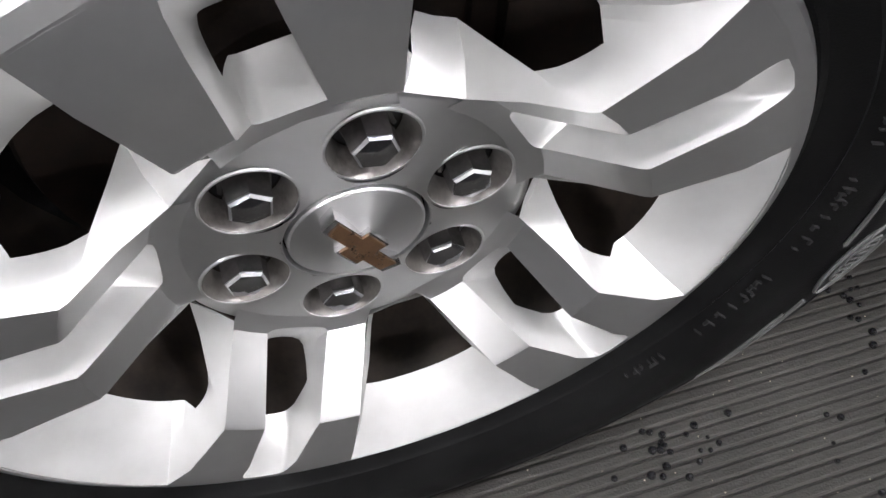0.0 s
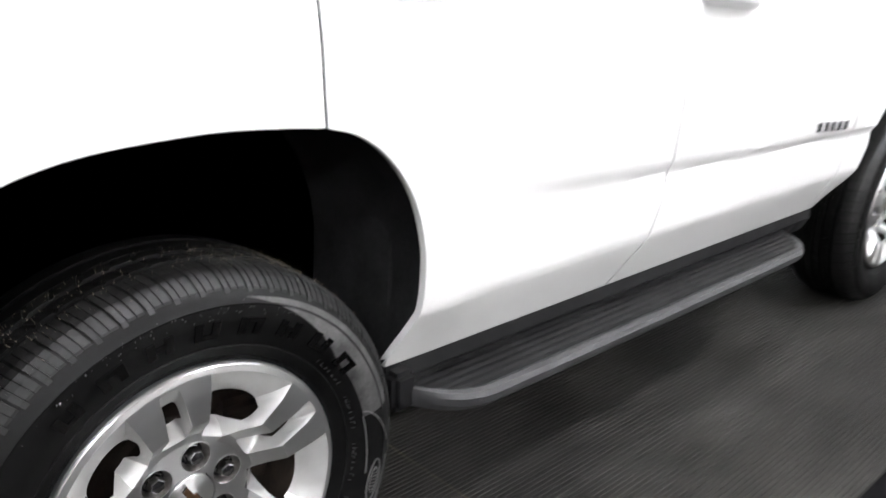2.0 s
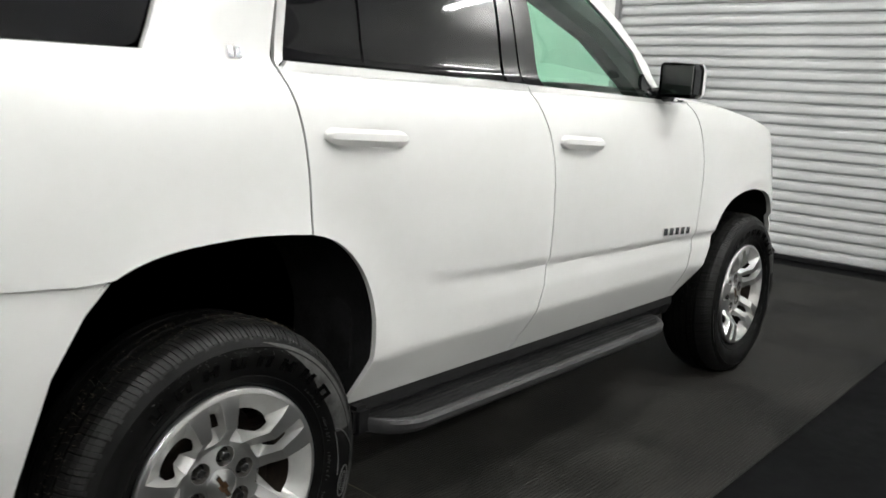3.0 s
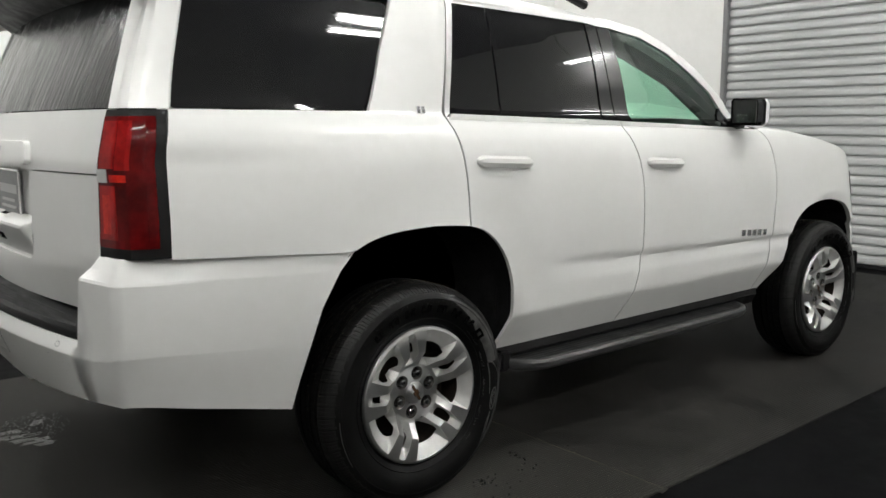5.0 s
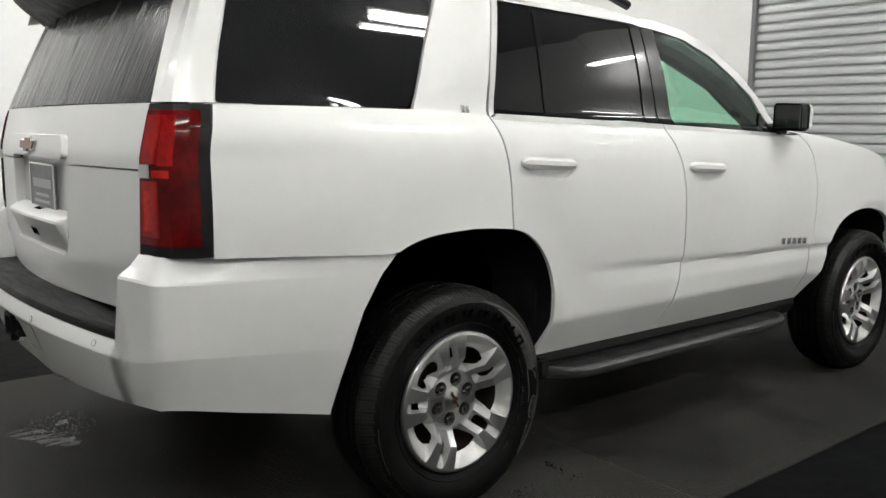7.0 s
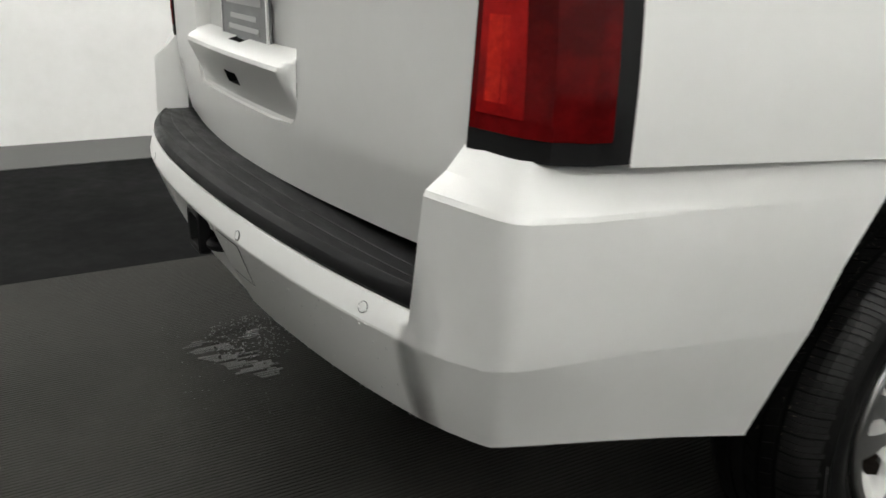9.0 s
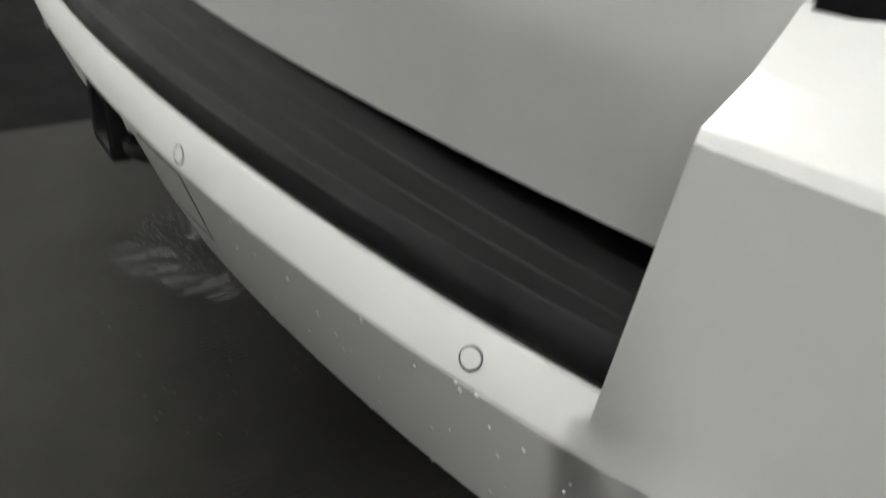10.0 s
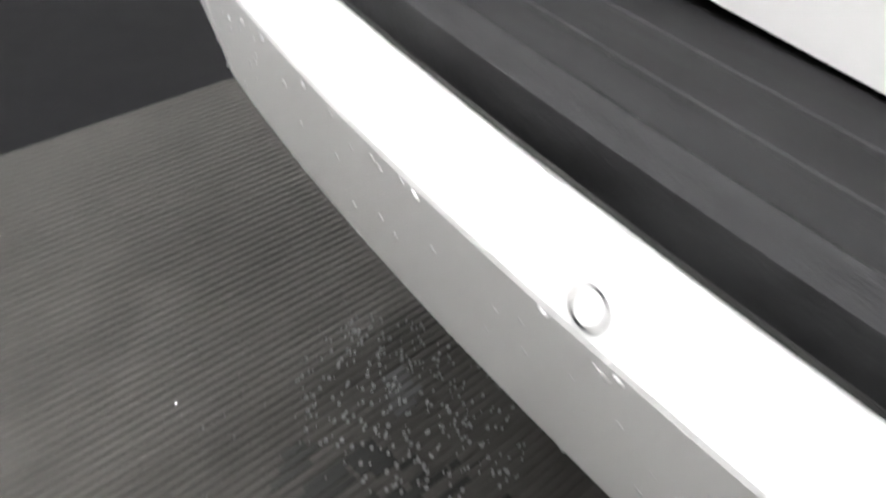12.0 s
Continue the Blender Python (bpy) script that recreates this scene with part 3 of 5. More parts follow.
        rows.append([(x, cy + s * k2 * dy, cz + k2 * dz) for dy, dz in ((-0.062, -0.050), (-0.054, -0.060), (0.062, -0.064), (0.078, -0.047), (0.080, 0.042), (0.070, 0.060), (-0.050, 0.066), (-0.062, 0.052))])
    made = loft(bm, rows, True)
    bm.faces.new(made[-1])
    mirror = part("door_mirror", bm, GLOSS, car, "black door mirror with a white rear cap", True)
    bm = bmesh.new()
    loft(bm, [[(x + 0.004, (y - s * 1.06) * 1.06 + s * 1.06, (z - 1.385) * 1.06 + 1.385) for x, y, z in row[2:8]] for row in rows[2:]])
    part("mirror_cap", bm, PAINT, mirror, "white cap", True)
    bm = bmesh.new()
    box(bm, 1.902, 1.908, min(s * 1.006, s * 1.13), max(s * 1.006, s * 1.13), 1.332, 1.440, 0.002)
    part("mirror_glass", bm, MIRROR, mirror, "mirror glass")
    bm = bmesh.new()
    tube(bm, [(1.97, s * 0.93, 1.325), (1.965, s * 1.02, 1.335)], 0.03, 10)
    part("mirror_arm", bm, GLOSS, mirror)
    # sill, running board
    bm = bmesh.new()
    loft(bm, [[(x, s * y, z) for y, z in ((0.925, 0.462), (0.93, 0.43), (0.905, 0.38), (0.80, 0.36))] for x in (0.43, 1.0, 1.6, 2.34)])
    part("sill", bm, BLACK, car, "black sill under the doors", True)
    def board_y(x):
        return curve_at(x, (0.462, 0.475, 0.50, 0.54, 0.60, 1.2, 1.98, 2.06, 2.11, 2.135), (0.93, 0.965, 1.005, 1.040, 1.058, 1.062, 1.058, 1.03, 0.98, 0.93))

    stops = [0.462, 0.466, 0.475, 0.487, 0.50, 0.52, 0.54, 0.57, 0.60, 0.8, 1.2, 1.6, 1.98, 2.02, 2.06, 2.09, 2.11, 2.125, 2.135]
    top = [(0.90, 0.405)] + [(0.922 + 0.0055 * k, 0.4195 if k % 4 < 2 else 0.4175) for k in range(22)]
    bm = bmesh.new()
    loft(bm, [[(x, s * min(y, board_y(x) - 0.012), z) for y, z in top] for x in stops])
    board = part("running_board", bm, PAD, car, "black ribbed running board with a grey edge", True)
    bm = bmesh.new()
    edge = [(-0.024, 0.418), (-0.012, 0.4215), (0.0, 0.4185), (0.006, 0.408), (0.004, 0.392), (-0.012, 0.376), (-0.05, 0.368), (-0.13, 0.372)]
    loft(bm, [[(x, s * max(board_y(x) + a, 0.80), z) for a, z in edge] for x in stops])
    part("board_edge", bm, TRIM, board, "grey outer edge", True)
    for x in (0.448,):
        bm = bmesh.new()
        box(bm, x - 0.02, x + 0.04, min(s * 0.82, s * 0.96), max(s * 0.82, s * 0.96), 0.37, 0.455, 0.012)
        part("board_bracket", bm, BLACK, board, "black end bracket")
    # wheel housings
    for cx, arch in ((0.0, ARCH_R), (AXLE_F, ARCH_F)):
        bm = bmesh.new()
        rows = []
        for x, z in arch:
            dx, dz = x - cx, z - 0.42
            tuck = 0.005 + (0.045 * min(1.0, (0.95 - z) / 0.25) if x < -0.2 and z < 0.95 else 0.0)
            rows.append([(x, s * (half_width(x, z) - tuck), z), (x + dx * 0.02, s * (half_width(x, z) - tuck - 0.025), z + dz * 0.02), (x + dx * 0.04, s * 0.85, z + dz * 0.04), (x + dx * 0.02, s * 0.66, z)])
        made = loft(bm, rows)
        bm.faces.new([r[-1] for r in made])
        part("wheel_housing", bm, WELL, car, "black wheel housing liner", True)


car_side(-1)
car_side(1)


# ---- rear of the car ----
def gate_x(y, z):
    """The tailgate's outer face."""
    x = -1.074 + 0.084 * y * y + 0.030 * y**4
    if z > 1.22:
        x += 0.30 * (z - 1.22) ** 1.15 + 0.17 * max(0.0, z - 1.372)
    brk = 0.872 + 0.05 * abs(y)
    if z < brk:
        x += 0.13 * (brk - z) * min(1.0, 0.15 + abs(y) / 0.6)
    x += min(1.0, max(0.0, (0.95 - z) / 0.15)) * (-0.002 + 0.0145 * y * y + 0.005 * y**4)
    return x


def on_gate(proud=0.0):
    return lambda y, z: (gate_x(y, z) - proud, y, z)


def gate_panel(title, outline, mat=PAINT, proud=0.0, label="", step=(0.07, 0.0125), deep=0.02, lip=0.003, parent=car):
    bm = bmesh.new()
    sheet(bm, outline, on_gate(proud), step, (deep, 0, 0), lip)
    return part(title, bm, mat, parent, label, True)


cut = [(0.345, 1.188), (0.337, 1.0), (0.337, 0.945), (0.328, 0.922), (0.312, 0.907), (0.29, 0.8995)]
gate = gate_panel("tailgate", [(-0.93, 0.782), (0.93, 0.782), (0.93, 0.93), (0.822, 0.955), (0.834, 1.188)] + cut + [(-y, z) for y, z in cut[::-1]] + [(-0.834, 1.188), (-0.822, 0.955), (-0.93, 0.93)], label="white painted tailgate, closed", deep=0.045)
gate_panel("upper_gate", [(-0.834, 1.193), (-0.345, 1.193), (-0.335, 1.205), (0.335, 1.205), (0.345, 1.193), (0.834, 1.193), (0.838, 1.372), (-0.838, 1.372)], label="white upper tailgate half")
gate_panel("plate_recess", [(-0.352, 0.97), (0.352, 0.97), (0.352, 1.22), (-0.352, 1.22)], PAINT, -0.035, deep=0.004)
plate = gate_panel("number_plate", rounded([(-0.152, 1.025), (0.152, 1.025), (0.152, 1.178), (-0.152, 1.178)], 0.012), PLATE, -0.022, "grey dealer plate in a bright frame", deep=0.004)
for z0, z1, w in ((1.098, 1.128, 0.115), (1.068, 1.078, 0.085), (1.045, 1.055, 0.10)):
    gate_panel("print_bar", [(-w, z0), (w, z0), (w, z1), (-w, z1)], PALE, -0.0195, deep=0.001, lip=0.0003, parent=plate)
for a, b, c, d in ((-0.156, 0.156, 1.021, 1.028), (-0.156, 0.156, 1.176, 1.182), (-0.156, -0.149, 1.021, 1.182), (0.149, 0.156, 1.021, 1.182)):
    gate_panel("plate_frame", [(a, c), (b, c), (b, d), (a, d)], CHROME, -0.018, deep=0.003, lip=0.001, parent=plate)
handle_bar = gate_panel("emblem_bar", rounded([(-0.375, 1.208), (0.375, 1.208), (0.345, 1.280), (-0.345, 1.280)], 0.028), PAINT, 0.018, "white emblem bar", deep=0.03, lip=0.008, parent=gate)
gate_panel("emblem", [(-0.075, 1.232), (-0.024, 1.232), (-0.024, 1.222), (0.024, 1.222), (0.024, 1.232), (0.075, 1.232), (0.09, 1.258), (0.024, 1.258), (0.024, 1.268), (-0.024, 1.268), (-0.024, 1.258), (-0.09, 1.258)], GOLD, 0.028, "gold emblem with a bright edge", deep=0.01, lip=0.002, parent=handle_bar)
gate_panel("emblem_edge", [(-0.082, 1.228), (-0.03, 1.228), (-0.03, 1.217), (0.03, 1.217), (0.03, 1.228), (0.082, 1.228), (0.098, 1.262), (0.03, 1.262), (0.03, 1.273), (-0.03, 1.273), (-0.03, 1.262), (-0.098, 1.262)], CHROME, 0.024, deep=0.01, lip=0.002, parent=handle_bar)
# the handle: a ledge under the plate, a hollow grip below it, and two small dark openings
bm = bmesh.new()
HALF, stops = 0.337, sorted([-0.035, 0.048] + [0.337 * math.sin(math.pi * k / 72) for k in range(-36, 37)])
prof = [(-0.033, 1.034), (-0.026, 1.032), (-0.002, 1.025), (0.018, 1.017), (0.027, 1.009), (0.029, 1.001), (0.026, 0.992), (0.018, 0.976), (0.011, 0.962), (0.000, 0.936), (-0.006, 0.920), (-0.008, 0.910), (-0.006, 0.9025), (0.0, 0.8995)]
rows = []
for y in stops:
    end = HALF - abs(y)
    swell = min(1.0, end / 0.022) ** 0.5 if end > 0 else 0.0
    bottom = 0.8995 + (0.046 * (1 - math.sqrt(max(0.0, 1 - (1 - end / 0.046) ** 2))) if end < 0.046 else 0.0)
    row = []
    for o, z in prof:
        low = z if z > 0.962 else 0.962 - (0.962 - z) * (0.962 - bottom) / 0.0625
        row.append((gate_x(y, low) - (o * swell if o > 0 else o) - 0.001, y, low))
    rows.append(row)
made = loft(bm, rows)
i0, i1 = stops.index(-0.035), stops.index(0.048)
for j in (1, 8):
    holes = [f for f in bm.faces if {made[i][j] for i in range(i0, i1 + 1)} & set(f.verts) and {made[i][j + 1] for i in range(i0, i1 + 1)} & set(f.verts) and all(-0.0351 <= v.co.y <= 0.0481 for v in f.verts)]
    bmesh.ops.delete(bm, geom=holes, context="FACES_ONLY")
grab = part("gate_handle", bm, PAINT, gate, "white tailgate handle ledge over a grip recess", True)
for j, sink, title in ((1, (0.012, -0.022), "camera_slot"), (8, (0.030, 0.0), "grip_slot")):
    bm = bmesh.new()
    mouth = [rows[i0][j], rows[i1][j], rows[i1][j + 1], rows[i0][j + 1]]
    floor = [bm.verts.new((x + sink[0], y, z + sink[1])) for x, y, z in mouth]
    rim = [bm.verts.new(p) for p in mouth]
    bm.faces.new(floor)
    for k in range(4):
        bm.faces.new((rim[k], rim[(k + 1) % 4], floor[(k + 1) % 4], floor[k]))
    part(title, bm, BLACK, grab, "black opening in the handle")
for y in (-0.10, 0.10):
    bm = bmesh.new()
    lathe(bm, [(0.0001, -0.003), (0.004, -0.0025), (0.0055, 0.0)], (0, 0), 10)
    bmesh.ops.transform(bm, matrix=pose(gate_x(y, 1.04) + 0.021, y, 1.045, 0, 0, -90), verts=bm.verts[:])
    part("plate_screw", bm, STEEL, plate, "", True)
for k in range(3):
    gate_panel("badge_block", [(0.60 + 0.035 * k, 0.885), (0.625 + 0.035 * k, 0.885), (0.625 + 0.035 * k, 0.915), (0.60 + 0.035 * k, 0.915)], CHROME, 0.004, "small chrome badge block", deep=0.004, lip=0.001, parent=gate)
rear_glass = gate_panel("rear_glass", [(-0.838, 1.376), (0.838, 1.376), (0.755, 1.60), (0.70, 1.76), (-0.70, 1.76), (-0.755, 1.60)], WETGLASS, -0.006, "dark rear window streaked with water", deep=0.006)
# black backing behind all the rear seams
bm = bmesh.new()
box(bm, -0.93, -0.70, -0.80, 0.80, 0.62, 1.34)
part("inner_shell", bm, WELL, car)


def corner_plan(s, z):
    """Plan of the rear corner from the side towards the tailgate."""
    lean = 0.30 * max(0, z - 1.22) ** 1.15 + 0.17 * max(0.0, z - 1.372)
    w = half_width(-0.87, z) + (0.012 * min(1, (z - 1.26) / 0.1) if 1.26 < z < 1.372 else 0)
    inner = 0.826 + 0.014 * min(1, (z - 0.96) / 0.22) if z < 1.372 else 0.842 - 0.36 * (z - 1.372)
    side_x = -0.870 + lean * 0.5 + (0.012 + 0.09 * (z - 1.373) if z > 1.373 else 0.0)
    side_w = half_width(side_x, z) + 0.004 if z > 1.373 else w
    return [(side_x, s * side_w), (-0.925 + lean * 0.7, s * (w - 0.010)), (-0.968 + lean * 0.85, s * (w - 0.034)), (-0.990 + lean, s * (w - 0.076)), (gate_x(inner, z) - 0.004, s * inner)]


def corner_sheet(title, s, u0, u1, z0, z1, mat, proud, label, parent, nz=14, nu=12, taper=0.0):
    def at(u, z):
        plan = corner_plan(s, z)
        f = u * (len(plan) - 1)
        i = min(int(f), len(plan) - 2)
        p, q = Vector(plan[i]), Vector(plan[i + 1])
        v = p.lerp(q, f - i)
        out = Vector((-0.7, s * 0.7)) if 0.2 < u < 0.85 else Vector((0, s)) if u <= 0.2 else Vector((-1, 0))
        v = v + out * proud
        return (v.x, v.y, z)

    bm = bmesh.new()
    rows = []
    for i in range(nz + 1):
        z = z0 + (z1 - z0) * i / nz
        rows.append([at(u0 + (u1 - u0) * k / nu, z) for k in range(nu + 1)])
    made = loft(bm, rows)
    for row in ([r[0] for r in made], [r[-1] for r in made], made[0], made[-1]):
        twin = [bm.verts.new((v.co.x + 0.02 + proud, v.co.y - s * (0.02 + proud), v.co.z)) for v in row]
        for k in range(len(row) - 1):
            bm.faces.new((row[k], row[k + 1], twin[k + 1], twin[k]))
    return part(title, bm, mat, parent, label, True)


for s in (-1, 1):
    lamp = corner_sheet("tail_lamp", s, 0.0, 1.0, 0.962, 1.370, BLACK, 0.002, "tall red tail lamp in a black housing", car)
    corner_sheet("lens", s, 0.14, 0.985, 0.992, 1.352, RED, 0.0050, "dark red lens", lamp)
    for z0, z1 in ((1.010, 1.164), (1.206, 1.340)):
        low = z0 < 1.1
        corner_sheet("side_lens", s, 0.44, 0.70, z0, z1, RED if low else REDMID, 0.0054, "dull red side lens", lamp, 6, 8)
        corner_sheet("side_lens", s, 0.24, 0.42, z0, z1, RED, 0.0054, "dark red side lens", lamp, 6, 6)
        inner_lens = corner_sheet("brake_lens", s, 0.715, 0.955, z0 + 0.004, z1, REDMID, 0.0054, "red inner lens", lamp, 8, 8)
        if low:
            # the glow inside the lens is painted as a brighter red patch
            corner_sheet("glow_pocket", s, 0.815, 0.915, z0 + 0.020, z0 + 0.128, REDBRIGHT, 0.0057, "brighter red pocket, glow painted into its colour", inner_lens, 6, 6)
    corner_sheet("reflector_bar", s, 0.50, 0.80, 1.174, 1.194, REDBRIGHT, 0.0058, "bright reflector bar", lamp, 3, 8)
    corner_sheet("latch_trim", s, 0.84, 0.985, 1.172, 1.208, SILVER, 0.008, "small bright trim", lamp, 3, 4)
    corner_sheet("rear_pillar", s, 0.0, 1.0, 1.374, 1.80, PAINT, 0.0, "white rear corner pillar", car, 12, 12)

# spoiler over the rear window
bm = bmesh.new()
rows = []
for y in (-0.76, -0.72, -0.5, -0.25, 0, 0.25, 0.5, 0.72, 0.76):
    tip = -1.02 + 0.12 * y * y + (0.06 if abs(y) > 0.74 else 0)
    rows.append([(-0.80, y, 1.855), (tip + 0.03, y, 1.845), (tip, y, 1.824), (tip + 0.012, y, 1.802), (tip + 0.05, y, 1.768), (-0.80, y, 1.700)])
made = loft(bm, rows, True)
bm.faces.new(made[0]), bm.faces.new(made[-1])
part("roof_spoiler", bm, BLACK, car, "dark spoiler over the rear window", True)

# roof, windscreen, bonnet, front end
bm = bmesh.new()
rows = []
for x, lift in ((-0.88, -0.05), (-0.7, -0.015), (-0.2, 0.0), (0.02, -0.001), (0.17, -0.002), (0.5, -0.004), (0.9, -0.022), (1.12, -0.042), (1.34, -0.075)):
    rows.append([(x, y, 1.885 + lift - 0.055 * (abs(y) / 0.72) ** 3.0) for y in (-0.77, -0.74, -0.66, -0.5, -0.25, 0, 0.25, 0.5, 0.66, 0.74, 0.77)])
for row in rows:
    wide = 1 + 0.072 * min(1.0, max(0.0, (row[0][0] - 0.02) / 0.15)) - 0.03 * max(0.0, row[0][0] - 1.0)
    row[:] = [(x, y * wide, z) for x, y, z in row]
    row[0] = (row[0][0], -0.815 * wide, 1.775 + (row[5][2] - 1.885))
    row[-1] = (row[0][0], 0.815 * wide, 1.775 + (row[5][2] - 1.885))
loft(bm, rows)
part("roof", bm, PAINT, car, "white painted roof", True)
for s in (-1, 1):
    bm = bmesh.new()
    tube(bm, [(-0.62, s * 0.745, 1.845), (-0.54, s * 0.745, 1.888), (-0.2, s * 0.745, 1.90), (0.6, s * 0.745, 1.90), (0.95, s * 0.745, 1.885), (1.12, s * 0.745, 1.84)], 0.02, 8)
    part("roof_rail", bm, BLACK, car, "black roof rail", True)
bm = bmesh.new()
rows = []
for k in range(7):
    u = k / 6
    x, z = 1.24 + 1.0 * u, 1.785 - 0.50 * u + 0.02 * math.sin(math.pi * u)
    w = 0.77 + 0.13 * u
    rows.append([(x + 0.16 * (1 - (y / 0.9) ** 2) * 0.8, y * w / 0.9, z + 0.02 * (1 - (y / 0.9) ** 2)) for y in (-0.9, -0.7, -0.4, 0, 0.4, 0.7, 0.9)])
loft(bm, rows)
part("windscreen", bm, GREEN, car, "clear windscreen", True)
bm = bmesh.new()
rows = []
for x in (2.15, 2.5, 2.85, 3.2, 3.4, 3.52):
    edge = curve_at(x, (2.15, 2.5, 2.85, 3.2, 3.4, 3.52), (1.31, 1.287, 1.238, 1.167, 1.092, 1.0))
    w = half_width(x, min(edge, 1.33)) - 0.004
    rows.append([(x, y * w, edge + 0.055 * (1 - abs(y) ** 4)) for y in (-1, -0.93, -0.8, -0.5, 0, 0.5, 0.8, 0.93, 1)])
loft(bm, rows)
part("bonnet", bm, PAINT, car, "white bonnet", True)
bm = bmesh.new()
rows = []
for y in (-0.84, -0.8, -0.7, -0.4, 0, 0.4, 0.7, 0.8, 0.84):
    nose = 3.52 + 0.32 * (1 - (abs(y) / 0.84) ** 2.6)
    rows.append([(nose - 0.14, y, 1.06), (nose - 0.03, y, 0.98), (nose, y, 0.75), (nose, y, 0.62), (nose - 0.06, y, 0.42), (nose - 0.2, y, 0.30)])
loft(bm, rows)
part("front_bumper", bm, PAINT, car, "white front bumper", True)
for s in (-1, 1):
    bm = bmesh.new()
    sheet(bm, [(3.36, 0.93), (3.50, 0.90), (3.46, 0.99), (3.34, 1.05)], on_side(s, 0.006), (0.04, 0.04), (0, -s * 0.01, 0))
    part("headlamp", bm, GLOSS, car, "dark headlamp edge", True)
    bm = bmesh.new()
    box(bm, 3.40, 3.43, min(s * 0.80, s * 0.97), max(s * 0.80, s * 0.97), 0.24, 0.56, 0.008)
    part("mud_flap", bm, BLACK, car, "black mud flap")
bm = bmesh.new()
box(bm, -0.68, 3.5, -0.66, 0.66, 0.42, 0.92)
part("underbody", bm, WELL, car, "black underbody")
bm = bmesh.new()
box(bm, 0.45, 2.3, -0.90, 0.90, 0.42, 0.80)
part("cabin_floor", bm, WELL, car)


# ---- rear bumper ----
def low_x(y):
    return -1.126 + 0.086 * y * y + 0.042 * y**4


def low_z(y):
    return 0.523 + 0.031 * y * y


def crease_x(y):
    return -1.209 + 0.146 * y * y + 0.066 * y**4


def crease_z(y):
    return 0.707 - 0.042 * y * y


def lip_x(y):
    return -1.197 + 0.161 * y * y + 0.054 * y**4


def lip_z(y):
    return 0.752 - 0.05 * y * y


def crease_at(y, rise):
    """A point just above or below the crease, on the face there."""
    x, z = crease_x(y), crease_z(y)
    ex, ez = (lip_x(y), lip_z(y)) if rise > 0 else (low_x(y), low_z(y))
    u = abs(rise) / max(abs(ez - z), 0.02)
    return x + u * (ex - x) + 0.0006, z + u * (ez - z)


def bumper_band(y0, y1, notch, n=24):
    rows = []
    stops = [y0 + (y1 - y0) * k / n for k in range(n + 1)]
    for y in stops:
        cz = crease_z(y)
        top = (lip_x(y), y, lip_z(y))
        band = [(lip_x(y) + 0.012, y, lip_z(y) + 0.004), top, (lip_x(y) * 0.5 + crease_x(y) * 0.5 - 0.0015, y, (top[2] + cz) / 2), (*crease_at(y, 0.002)[:1], y, crease_at(y, 0.002)[1])]
        if not notch:
            band += [(crease_at(y, -0.002)[0], y, crease_at(y, -0.002)[1]), (0.5 * (crease_x(y) + low_x(y)) - 0.004, y, 0.5 * (cz + low_z(y))), (low_x(y), y, low_z(y)), (low_x(y) + 0.05, y, low_z(y) - 0.008)]
        else:
            over = max(0.0, abs(y) - 0.185)
            drop = 0.024 - math.sqrt(max(0.0, 0.024**2 - over**2)) if over < 0.024 else 0.024
            band += [(crease_x(y) + 0.002, y, cz - 0.004 - drop), (crease_x(y) + 0.010, y, cz - 0.010 - drop), (crease_x(y) + 0.07, y, cz - 0.010 - drop)]
        rows.append(band)
    return rows


bm = bmesh.new()
loft(bm, bumper_band(-0.802, -0.205, False))
loft(bm, bumper_band(-0.205, 0.205, True, 48))
loft(bm, bumper_band(0.205, 0.802, False))
for s in (-1, 1):
    y = s * 0.205
    a = [(crease_x(y), y, crease_z(y)), (0.5 * (crease_x(y) + low_x(y)) - 0.004, y, 0.5 * (crease_z(y) + low_z(y))), (low_x(y), y, low_z(y)), (low_x(y) + 0.03, y, low_z(y) - 0.013)]
    turned_in = [(x + 0.006, y - s * 0.006, z) for x, _, z in a]
    back = [(max(x + 0.032, -1.125), y - s * 0.017, z) for x, _, z in a]
    far = [(-1.06, y - s * 0.018, z) for _, _, z in a]
    loft(bm, [a, turned_in, back, far])
skin = bm

